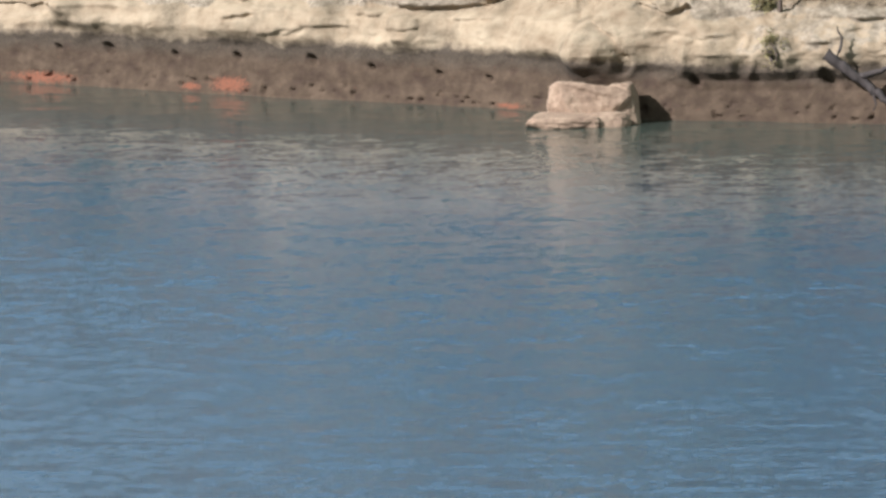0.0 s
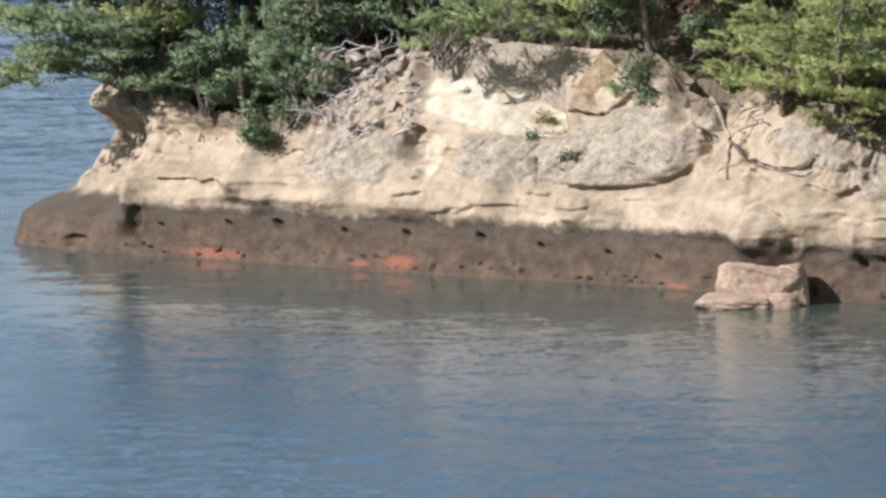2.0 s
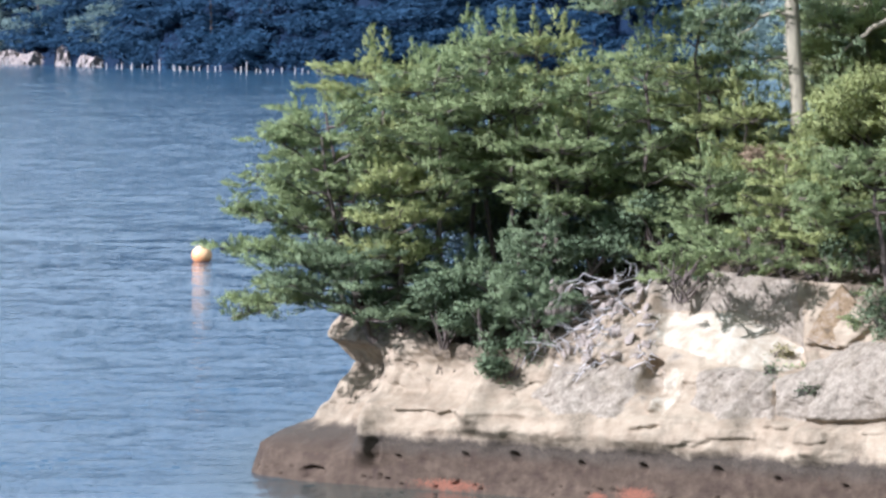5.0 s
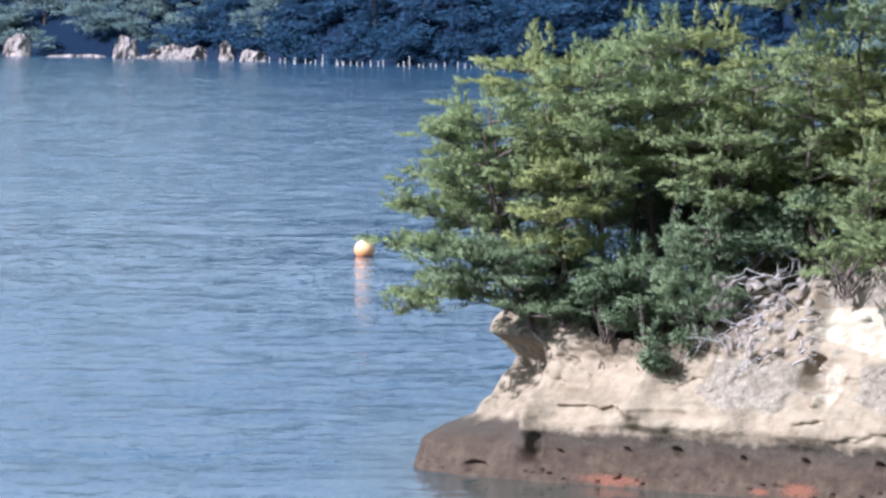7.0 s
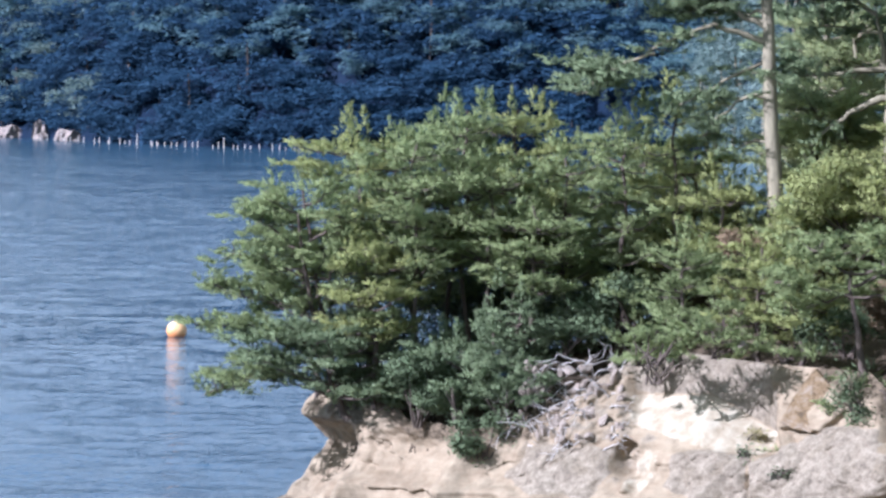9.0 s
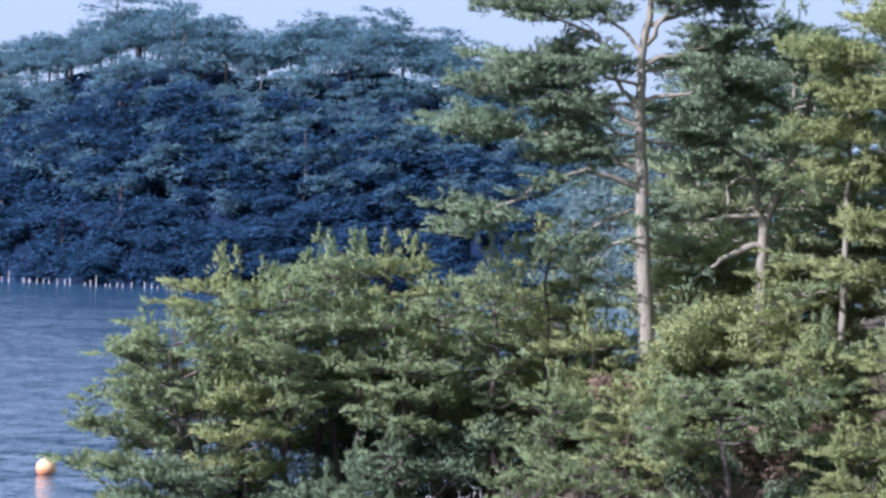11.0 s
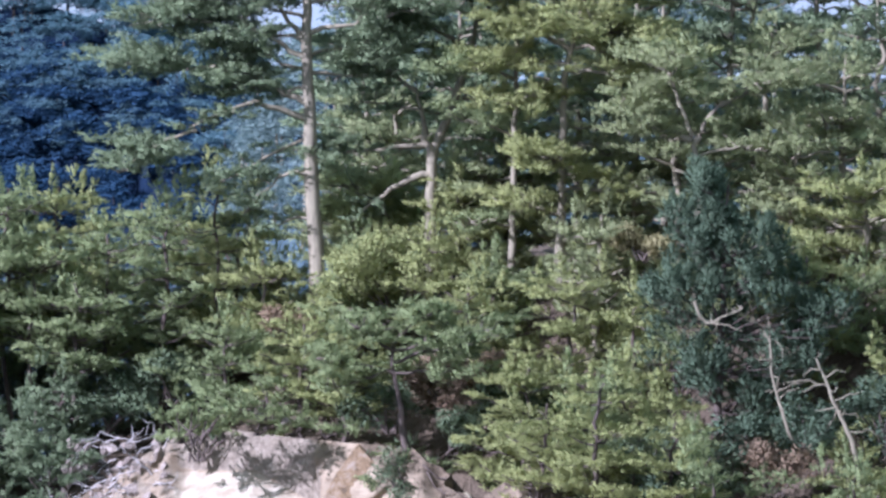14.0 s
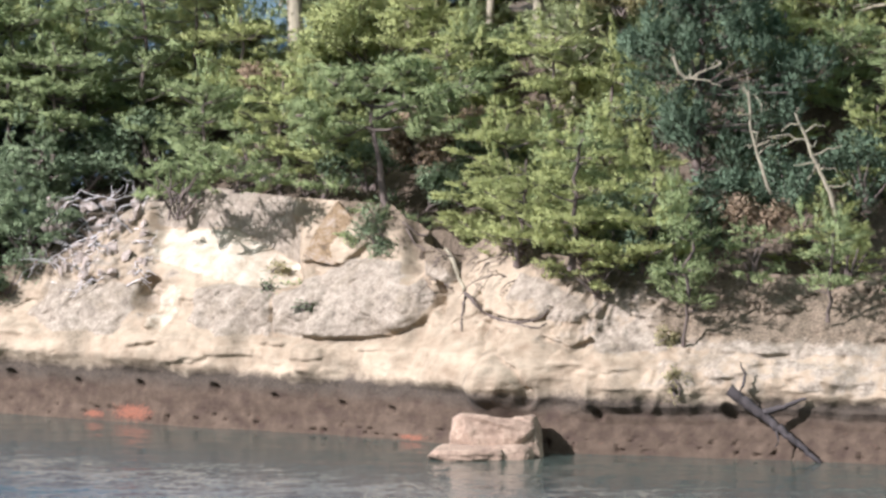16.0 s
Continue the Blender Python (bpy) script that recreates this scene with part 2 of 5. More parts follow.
SOIL_FAR = soil_material("haze_navy_far_floor", (0.007, 0.014, 0.028), (0.009, 0.017, 0.033))


def water_material():
    m, nt, bsdf = material("sea_water")
    # clear blue in the open; olive by the rock, the trees' reflection set in colour
    nt.links.new(nodes_mix(nt, attribute(nt, "shore_reflection"), (0.034, 0.068, 0.104), (0.046, 0.056, 0.042)), bsdf.inputs["Base Color"])
    blur = nodes_math(nt, "MINIMUM", nodes_math(nt, "MULTIPLY", attribute(nt, "wind"), 0.18), 0.25)
    nt.links.new(nodes_math(nt, "MULTIPLY", blur, nodes_math(nt, "SUBTRACT", 1.0, nodes_math(nt, "MULTIPLY", attribute(nt, "swell"), 0.5))), bsdf.inputs["Roughness"])
    bsdf.inputs["IOR"].default_value = 1.333
    # slopes of the small waves: three sizes, stilled near the shore and in the lee
    gust = nodes_ramp(nt, nodes_noise(nt, 0.05, 7.0, 0.72, (0.3, 1, 1)), [(0.36, (0.35, 0.35, 0.35)), (0.64, (1.5, 1.5, 1.5))])
    amount = nodes_math(nt, "MULTIPLY", gust, attribute(nt, "wind"))
    total = None
    for scale, detail, stretch, steep in ((0.36, 3.0, (0.75, 1, 1), 0.26), (1.6, 3.0, (0.7, 1, 1), 0.42), (6.0, 2.0, (0.8, 1, 1), 0.46)):
        fac = nodes_noise(nt, scale, detail, 0.55, stretch)
        sub = nt.nodes.new("ShaderNodeVectorMath")
        sub.operation = "SUBTRACT"
        sub.inputs[1].default_value = (0.5, 0.5, 0.5)
        nt.links.new(fac.node.outputs["Color"], sub.inputs[0])
        part = nt.nodes.new("ShaderNodeVectorMath")
        part.operation = "MULTIPLY"
        part.inputs[1].default_value = (steep * 0.7, steep, 0)
        nt.links.new(sub.outputs[0], part.inputs[0])
        if total is None:
            # the longest ripples run in the open only
            swell = nt.nodes.new("ShaderNodeVectorMath")
            swell.operation = "SCALE"
            nt.links.new(part.outputs[0], swell.inputs[0])
            nt.links.new(nodes_math(nt, "ADD", attribute(nt, "swell"), 0.1), swell.inputs["Scale"])
            total = swell.outputs[0]
        else:
            add = nt.nodes.new("ShaderNodeVectorMath")
            add.operation = "ADD"
            nt.links.new(total, add.inputs[0])
            nt.links.new(part.outputs[0], add.inputs[1])
            total = add.outputs[0]
    calm = nt.nodes.new("ShaderNodeVectorMath")
    calm.operation = "SCALE"
    nt.links.new(total, calm.inputs[0])
    nt.links.new(amount, calm.inputs["Scale"])
    geo = nt.nodes.new("ShaderNodeNewGeometry")
    tip = nt.nodes.new("ShaderNodeVectorMath")
    tip.operation = "ADD"
    nt.links.new(geo.outputs["Normal"], tip.inputs[0])
    nt.links.new(calm.outputs[0], tip.inputs[1])
    unit = nt.nodes.new("ShaderNodeVectorMath")
    unit.operation = "NORMALIZE"
    nt.links.new(tip.outputs[0], unit.inputs[0])
    nt.links.new(unit.outputs[0], bsdf.inputs["Normal"])
    return m


WATER = water_material()

# ---- the sea: low waves as relief round the island, a level sheet beyond ----
def build_sea():
    w = np.random.default_rng(12)
    x0, x1, y0, y1 = -60.0, 44.0, 92.0, 336.0
    ys = np.concatenate([np.linspace(y0, y1, 470), np.linspace(y1, 815, 60)[1:]])
    u, gy = np.meshgrid(np.linspace(x0, x1, 170), ys, indexing="xy")
    gx = u * np.maximum(1, gy / y1)
    z = np.zeros_like(gx)
    for k in range(26):
        length = 1.7 * (4.2 / 1.7) ** (k / 25)
        a = w.normal(0, 0.85) + math.pi / 2
        kx, ky = 2 * math.pi / length * math.cos(a), 2 * math.pi / length * math.sin(a)
        z += 0.0013 * length ** 0.8 * np.sin(kx * gx + ky * gy + w.uniform(0, 6.28))
    p = np.stack([gx.ravel() * 0.02, gy.ravel() * 0.035, 0 * gx.ravel()], 1)
    patch = fbm(p, 3).reshape(gx.shape)
    # wind patches: ruffled off the tip of the island, smoother beyond the buoy, ruffled again in the open bay
    off = -inland_far(gx, gy)
    open_sea = np.interp(gy + 30 * patch, (92, 150, 205, 245, 300, 335, 390, 470, 600, 800), (1.5, 2.0, 2.3, 1.5, 0.9, 0.95, 1.35, 1.4, 1.3, 1.4))
    lee = 0.4 + 1.0 * ramp(off, 0, 45)
    west = 1 - ramp(gx, -17, -9)
    calm = np.where(gy > 215, open_sea, lee * (1 - west) + np.maximum(open_sea, lee) * west)
    edge = ramp(u, x0, x0 + 6) * (1 - ramp(u, x1 - 6, x1)) * ramp(gy, y0, y0 + 5) * (1 - ramp(gy, 200, 300))
    z = z * (0.55 + 0.75 * ramp(patch, -0.35, 0.4)) * np.minimum(calm, 1) * edge
    inner = np.stack([gx.ravel(), gy.ravel(), z.ravel()], 1)
    n = len(inner)
    outer = np.array([(-4000, -300, 0), (4000, -300, 0), (4000, 4500, 0), (-4000, 4500, 0)], float)
    rows, cols = gx.shape
    me = bpy.data.meshes.new("water")
    faces = grid_faces(rows, cols).tolist()
    low, high = list(range(cols)), list(range((rows - 1) * cols, rows * cols))
    lefts, rights = list(range(0, rows * cols, cols)), list(range(cols - 1, rows * cols, cols))
    faces += [[n, n + 1] + low[::-1], [n + 1, n + 2] + rights[::-1], [n + 2, n + 3] + high, [n + 3, n] + lefts]
    me.from_pydata(np.vstack([inner, outer]).tolist(), [], faces)
    me.polygons.foreach_set("use_smooth", np.full(len(me.polygons), True))
    me.attributes.new("wind", "FLOAT", "POINT").data.foreach_set("value", np.append(calm.ravel(), np.full(4, 1.4)).astype(np.float32))
    # olive tint near the shore imitates the mirrored trees and cliff
    shore_reflection = (1 - ramp(off, 2, 26)) * (1 - ramp(gy, 190, 220))
    me.attributes.new("shore_reflection", "FLOAT", "POINT").data.foreach_set("value", np.append(shore_reflection.ravel() * ramp(gx.ravel(), -17, -9), np.zeros(4)).astype(np.float32))
    swell = np.maximum(west, ramp(gy, 205, 225)) * ramp(gy, 140, 165)
    me.attributes.new("swell", "FLOAT", "POINT").data.foreach_set("value", np.append(swell.ravel(), np.ones(4)).astype(np.float32))
    me.materials.append(WATER)
    ob = new("water", me)
    tagged(ob, "rippled blue-grey sea water of a sheltered bay", "water", kind="structure")


def inland_far(gx, gy):
    """Rough distance to the shore line, positive on land."""
    return (gy - np.interp(gx, (-12.7, 6, 12.3, 36), (185, 170.9, 165.8, 158))) * 0.8 - 6 * (gx < -12.7)


build_sea()

# ---- the island: its shore, cliff and ground ----
SHORE = np.array([(-6.0, 199), (-9.8, 193), (-12.3, 188.3), (-12.7, 185.0), (-10.3, 182.0), (-4.5, 177.8), (0.8, 174.1), (6.0, 170.9),
                  (9.2, 168.4), (12.3, 165.8), (15.2, 164.9), (18.8, 163.8), (22.0, 162.6), (28.0, 160.6), (36.0, 158.0)], float)


def spline(pts, step):
    """Points at even steps on a smooth line through pts."""
    p = np.vstack([2 * pts[0] - pts[1], pts, 2 * pts[-1] - pts[-2]])
    out = []
    for k in range(1, len(p) - 2):
        t = np.linspace(0, 1, 60, endpoint=False)[:, None]
        a, b, c, d = p[k - 1], p[k], p[k + 1], p[k + 2]
        out.append(0.5 * (2 * b + (c - a) * t + (2 * a - 5 * b + 4 * c - d) * t ** 2 + (3 * b - a - 3 * c + d) * t ** 3))
    q = np.vstack(out + [pts[-1:]])
    s = np.concatenate([[0], np.cumsum(np.linalg.norm(np.diff(q, axis=0), axis=1))])
    e = np.arange(0, s[-1], step)
    return np.stack([np.interp(e, s, q[:, i]) for i in range(q.shape[1])], 1)


LINE = spline(SHORE, 0.066)
TANG = np.gradient(LINE, axis=0)
TANG /= np.linalg.norm(TANG, axis=1)[:, None]
INWARD = np.stack([-TANG[:, 1], TANG[:, 0]], 1)
# round the nose all rows draw in towards one middle
to_mid = np.array([-6.0, 188.5]) - LINE
to_mid /= np.linalg.norm(to_mid, axis=1)[:, None]
nose = (1 - ramp(LINE[:, 0], -11.0, -7.6))
INWARD = INWARD * (1 - nose[:, None]) + to_mid * nose[:, None]
INWARD /= np.linalg.norm(INWARD, axis=1)[:, None]

TOP_X = (-13, -9, -7.5, -5.3, -3.5, -1.2, 0.5, 3, 5.9, 7.2, 8.4, 9.4, 10.3, 14.5, 19, 24, 36)
TOP_Z = (5.9, 5.9, 4.7, 4.5, 4.9, 7.1, 7.2, 7.0, 6.9, 5.9, 5.5, 6.7, 5.7, 5.3, 5.2, 5.2, 5.4)


def top_height(x):
    return np.interp(x, TOP_X, TOP_Z)


# weathered grey slabs standing proud of the pale rock: depth, then corners (x, z) in order
SLABS = [
    (0.5, ((4.2, 4.35), (5.2, 5.2), (6.6, 5.25), (7.6, 5.75), (8.7, 5.2), (9.1, 4.2), (8.3, 3.25), (7.0, 2.9), (5.4, 2.85), (4.2, 2.95))),
    (0.4, ((1.7, 3.2), (1.9, 4.2), (3.0, 4.5), (4.15, 4.3), (4.1, 2.9), (2.5, 2.78))),
    (0.4, ((-3.4, 3.1), (-2.6, 4.15), (0.0, 4.25), (0.15, 3.5), (-0.6, 2.65), (-2.5, 2.7))),
    (0.5, ((8.85, 4.9), (8.75, 6.3), (9.4, 6.9), (9.85, 6.0), (9.9, 5.0), (9.4, 4.55))),
    (0.35, ((11.1, 4.2), (11.7, 5.1), (12.7, 4.9), (13.8, 4.1), (13.3, 3.75), (12.0, 3.8))),
    (0.25, ((13.3, 3.3), (14.2, 3.7), (15.9, 3.5), (15.8, 3.0), (13.8, 2.95))),
    (0.3, ((17.1, 3.2), (18.4, 3.7), (21.6, 3.6), (21.8, 3.1), (18.5, 2.9))),
    (0.35, ((-9.9, 4.4), (-9.3, 5.0), (-8.2, 4.9), (-8.0, 4.4), (-9.0, 4.25)))]
# hollows: the dip beneath the leaning pines, clefts
HOLLOWS = [(0.42, 3.85, 0.42, 0.7, 0.6), (8.5, 5.6, 0.35, 1.0, 0.8), (11.7, 1.6, 0.2, 0.36, 0.2), (-8.45, 1.2, 0.22, 0.5, 0.18),
           (9.3, 4.2, 0.22, 0.6, 0.45), (10.4, 4.1, 0.16, 0.5, 0.3), (-10.6, 0.3, 0.5, 0.22, 0.22)]


def in_block(x, z, corners):
    """Distance to the edge of a block with corners in order, clockwise; negative inside."""
    out = np.full_like(x, -9.0)
    for (ax, az), (bx, bz) in zip(corners, corners[1:] + corners[:1]):
        side = ((bx - ax) * (z - az) - (bz - az) * (x - ax)) / math.hypot(bx - ax, bz - az)
        out = np.maximum(out, side)
    return out


# round holes in a row just under the top of the tidal band, and some more on the right
HOLES = [(-5.58, 1.2, 0.09), (-3.98, 1.24, 0.14), (-1.86, 1.17, 0.09), (0.07, 1.19, 0.12), (2.39, 1.2, 0.14), (4.2, 1.05, 0.09), (6.2, 0.95, 0.08), (7.7, 0.9, 0.08), (13.6, 1.15, 0.13), (17.5, 1.3, 0.24), (-7.8, 1.0, 0.08)]
# open joints in the rock: pairs of x, z from end to end
JOINTS = [((5.2, 2.85), (6.4, 2.84), (7.6, 3.0), (8.6, 3.4), (9.15, 4.1), (9.15, 4.6)), ((5.2, 5.05), (6.3, 5.0), (7.1, 5.6)), ((10.4, 3.9), (11.4, 3.75), (12.3, 3.8), (12.6, 4.2)), ((12.3, 3.3), (12.9, 3.0), (13.6, 3.3)), ((4.15, 2.9), (4.2, 3.6)),
          ((9.6, 4.5), (9.9, 5.6)), ((11.0, 3.1), (11.5, 2.5), (11.65, 1.9)), ((10.75, 3.9), (10.5, 3.3), (10.55, 2.9))]


def joint_depth(x, z, wob):
    out = np.zeros_like(x)
    for line in JOINTS:
        for (ax, az), (bx, bz) in zip(line, line[1:]):
            t = np.clip(((x - ax) * (bx - ax) + (z - az) * (bz - az)) / ((bx - ax) ** 2 + (bz - az) ** 2), 0, 1)
            r = np.hypot(x - ax - t * (bx - ax), z - az - t * (bz - az) + 0.16 * wob)
            out = np.maximum(out, 1 - ramp(r, 0.03, 0.11))
    return out


CLIFF_TREE = None


def cliff_y(x, z):
    """How far out the face of the cliff lies at x and height z."""
    hit = CLIFF_TREE.ray_cast(Vector((x, 140.0, z)), Vector((0, 1, 0)))[0]
    return hit.y if hit else 180.0


def build_cliff():
    n, rows = len(LINE), 150
    x, v = np.meshgrid(LINE[:, 0], np.linspace(0, 1, rows), indexing="ij")
    top = top_height(x)
    z = -0.6 + v * (top + 0.6)
    base = np.repeat(LINE[:, None], rows, 1)
    p3 = np.stack([base[..., 0], base[..., 1], z], -1).reshape(-1, 3)

    def field(sx, sz, off=0.0, octaves=4):
        return fbm(p3 * [sx, sx, sz] + off, octaves).reshape(x.shape)

    wob = field(0.35, 0.0, 5, 3)
    zz = z + 0.25 * wob + 0.12 * field(1.3, 0.4, 31, 3)
    right = ramp(x, 9, 14)
    # inset of the wall at each height: tidal band, rounded pale step, shelf, upper wall
    d = np.interp(zz, (-0.6, 0.0, 0.5, 1.15, 1.6, 1.85, 2.3, 2.75, 2.95, 3.2, 4.4, 5.6, 8.0), (-0.35, 0.0, 0.12, 0.15, 0.1, 0.04, 0.16, 0.42, 0.8, 1.1, 1.65, 2.4, 4.4))
    d_r = np.interp(zz, (-0.6, 0.0, 0.5, 1.0, 1.3, 1.55, 2.1, 2.6, 3.0, 4.0, 5.5, 8.0), (-0.35, 0.0, 0.2, 0.34, 0.3, 0.06, 0.04, 0.4, 0.95, 2.2, 4.2, 7.5))
    d = d * (1 - right) + d_r * right
    w = (1 - ramp(x, -10.5, -8.7))
    d_n = np.interp(z + 0.1 * wob, (-0.6, 0, 0.9, 1.3, 1.65, 2.0, 2.6, 3.1, 3.6, 4.1, 4.45, 4.8, 5.6), (-0.3, 0.0, 0.3, 1.0, 2.0, 2.5, 3.05, 3.4, 3.75, 3.3, 2.75, 2.9, 3.75))
    d = d * (1 - w) + d_n * w
    xs = x + INWARD[:, 0][:, None] * d
    # the niche: a steep side on its near end, a floor sloping back, a plain wall above
    brow = z + 0.12 * wob + 0.6 * np.maximum(0, xs - 2.7)
    d_c = np.interp(brow, (4.2, 4.6, 4.95, 5.85, 5.98, 7.4), (1.6, 1.95, 2.25, 3.35, 3.4, 3.55))
    w_c = ramp(xs, 0.3, 0.65) * (1 - ramp(xs, 4.3, 5.3)) * ramp(z, 4.15, 4.4)
    d = d * (1 - w_c) + d_c * w_c
    # buttresses
    out = 0.6 * np.exp(-((x - 10.8) / 0.8) ** 2) * ramp(z, 0.2, 1.9) * (1 - ramp(z, 3.0, 5.0))
    out += 0.5 * np.exp(-((x - 10.8) / 0.65) ** 2 - ((z - 2.3) / 0.95) ** 2)
    out += 0.75 * np.exp(-((x + 5.3) / 0.55) ** 2) * ramp(z, 1.8, 2.8)
    out += 0.3 * np.exp(-((x + 7.2) / 1.3) ** 2) * ramp(z, 4.0, 4.6)
    out += 0.3 * np.exp(-((x - 11.0) / 0.7) ** 2) * (1 - ramp(z, 1.3, 1.8))
    out += 0.3 * (1 - ramp(np.sqrt(((x - 10.75) / 0.8) ** 2 + ((z - 1.95) / 0.72) ** 2), 0.4, 1.05))
    out -= 0.6 * np.exp(-((xs + 6.8 + 0.4 * (z - 3.7)) / 1.05) ** 2 - ((z - 3.8) / 0.45) ** 2)
    out += 0.3 * (1 - ramp(np.hypot(xs - 0.62, (z - 3.15) * 0.7), 0.1, 0.22))
    out += 0.5 * np.exp(-((x + 8.9) / 0.45) ** 2) * ramp(z, 0.5, 1.2) * (1 - ramp(z, 2.2, 3.0))
    warp = 0.30 * field(0.9, 0.9, 0, 4) + 0.16 * field(3.5, 3.5, 11, 3)
    weather_shade = np.zeros_like(x)
    rag = 0.35 * warp
    for dep, corners in SLABS:
        r = in_block(xs, z, corners) + rag
        out += 0.55 * dep * (1 - ramp(r, -0.2, 0.06)) + 0.3 * dep * (1 - ramp(r, -0.9, -0.1))
        weather_shade = np.maximum(weather_shade, 1 - ramp(r, -0.12, 0.12))
    for cx, cz, rx, rz, dep in HOLLOWS:
        r = np.sqrt(((xs - cx) / rx) ** 2 + ((z - cz) / rz) ** 2) + 0.7 * warp
        out -= dep * (1 - ramp(r, 0.6, 1.08))
        weather_shade *= ramp(r, 0.85, 1.2)
    # relief: lumps, bedding, flutes, notches under the slabs, open cracks, scallops along the overhang
    lumps, fine = field(0.8, 1.2), field(3.0, 4.0, 40)
    upper, high = ramp(z, 1.4, 2.2), ramp(z, 2.6, 3.3)
    smooth = 1 - 0.75 * w_c
    out += (0.08 + 0.10 * upper + 0.10 * high) * lumps * smooth + (0.025 + 0.03 * upper + 0.035 * high) * fine * smooth
    step = vnoise(p3 * [0.3, 0.3, 4.2] + 1.3 * np.repeat(lumps.reshape(-1, 1), 3, 1)).reshape(x.shape)
    out += 0.16 * ramp(step, -0.1, 0.12) * ramp(z, 1.75, 2.1) * (1 - ramp(z, 2.6, 3.0)) * (1 - ramp(x, 6, 9))
    flute = vnoise(p3 * [0.95, 0.95, 0.28] + 51).reshape(x.shape)
    out += 0.4 * flute * ramp(z, 1.5, 2.1) * (1 - ramp(z, 3.0, 3.6))
    notch = ramp(vnoise(p3 * [2.1, 2.1, 0.6] + 61).reshape(x.shape), 0.1, 0.45)
    rim = np.exp(-((z - 2.5 - 0.12 * (x + 2) * 0.3 - 0.25 * wob) / 0.13) ** 2)
    out -= 0.14 * notch * rim * (1 - ramp(x, 2.0, 3.2)) * ramp(x, -6.0, -4.5)
    crack = np.abs(field(0.75, 0.95, 83, 3))
    out -= 0.13 * (1 - ramp(crack, 0.008, 0.035)) * high * smooth
    facets = np.abs(field(1.3, 1.3, 23, 3))
    out += 0.13 * facets * high * smooth
    ribs = np.abs(vnoise(p3 * [1.9, 1.9, 0.5] + 9 + 0.6 * np.repeat(lumps.reshape(-1, 1), 3, 1))).reshape(x.shape)
    out -= 0.3 * ribs * ramp(z, 1.0, 1.5) * (1 - ramp(z, 2.1, 3.0)) * (0.3 + 0.7 * right)
    out += 0.5 * right * np.abs(field(0.7, 2.2, 29, 3)) * ramp(z, 1.6, 2.4)
    rubble = np.exp(-((xs + 1.4) / 1.8) ** 4) * ramp(z, 4.15, 4.6) + 0.6 * right * ramp(z, 3.0, 3.6)
    out += rubble * (0.5 * field(2.6, 1.3, 70, 3) + 0.35 * np.abs(field(3.4, 3.0, 77, 2)))
    for cx, cz, r0 in HOLES:
        r = np.hypot(x - cx + 0.5 * (z - cz), (z - cz) * 0.8) / (1.05 * r0) + 0.5 * warp
        out -= 0.27 * (1 - ramp(r, 0.5, 1.25))
    pits = vnoise(p3 * [5.5, 5.5, 7.5] + 90).reshape(x.shape)
    out -= 0.16 * ramp(pits, 0.6, 0.8) * (1 - ramp(z, 0.3, 0.6)) * ramp(z, 0.0, 0.1)
    out -= 0.24 * joint_depth(xs, z, warp * 2)
    pos = base - INWARD[:, None] * (out - d)[..., None]
    verts = np.concatenate([pos, z[..., None]], -1).reshape(-1, 3)
    me = mesh_of("cliff", verts, grid_faces(n, rows), ROCK, True)
    # earth near the top; right of x 13.5 its colour also stands for tree shadow
    soil_shade = np.maximum(0.75 * ramp(z, top - 1.3, top - 0.1), ramp(x, 13.5, 16) * ramp(z, 2.8, 3.8) * 0.85)
    soil_shade = np.maximum(soil_shade, 0.4 * w * ramp(z, 4.3, 4.9))
    soil_shade *= (1 - np.exp(-((x - 2.3) / 2.2) ** 4)) * (1 - 0.8 * np.exp(-((x + 1.0) / 1.6) ** 4))
    orange = np.zeros_like(x)
    for cx, cz, rx, rz in ((-6.1, 0.22, 1.25, 0.22), (-0.15, 0.32, 0.72, 0.3), (-1.35, 0.2, 0.35, 0.14), (8.3, 0.12, 0.5, 0.1)):
        orange = np.maximum(orange, 1 - ramp(np.sqrt(((x - cx) / rx) ** 2 + ((z - cz) / rz) ** 2), 0.2, 1.4))
    weather_shade = np.maximum(weather_shade, 0.6 * right * ramp(z, 2.7, 3.3))
    weather_shade = np.maximum(weather_shade, 0.5 * ramp(x, 12.5, 16) * ramp(z, 1.7, 2.2))
    weather_shade = np.maximum(weather_shade, 0.42 * np.exp(-((x + 1.2) / 2.0) ** 4) * ramp(z, 2.9, 3.4))
    # wall over the niche greyed: the shade of the boughs is in the colour
    weather_shade = np.maximum(weather_shade, w_c * ramp(brow, 5.85, 6.05))
    weather_shade *= 1 - 0.9 * np.exp(-((x - 10.5) / 0.8) ** 2) * (1 - ramp(z, 4.0, 4.8))
    weather_shade = np.maximum(weather_shade, 0.45 * np.exp(-((x + 2.6) / 2.0) ** 2) * ramp(z, 2.9, 3.6))
    # the pale patch ends along the slanting edge of the sunlight
    fresh_sunlit = w_c * ramp(z + 0.25 * (xs - 2.2), 4.35, 4.7) * (1 - ramp(brow + 0.35 * warp, 5.8, 6.0)) * (1 - ramp(xs + 2 * warp, 4.0, 4.7))
    fresh_sunlit = np.maximum(fresh_sunlit, 1 - ramp(np.sqrt(((xs - 1.0 - 0.35 * (z - 3.4)) / 0.45) ** 2 + ((z - 3.5) / 1.0) ** 2) + 0.8 * warp, 0.6, 1.1) * 0.6 - 0.4)
    weather_shade *= 1 - 0.9 * fresh_sunlit
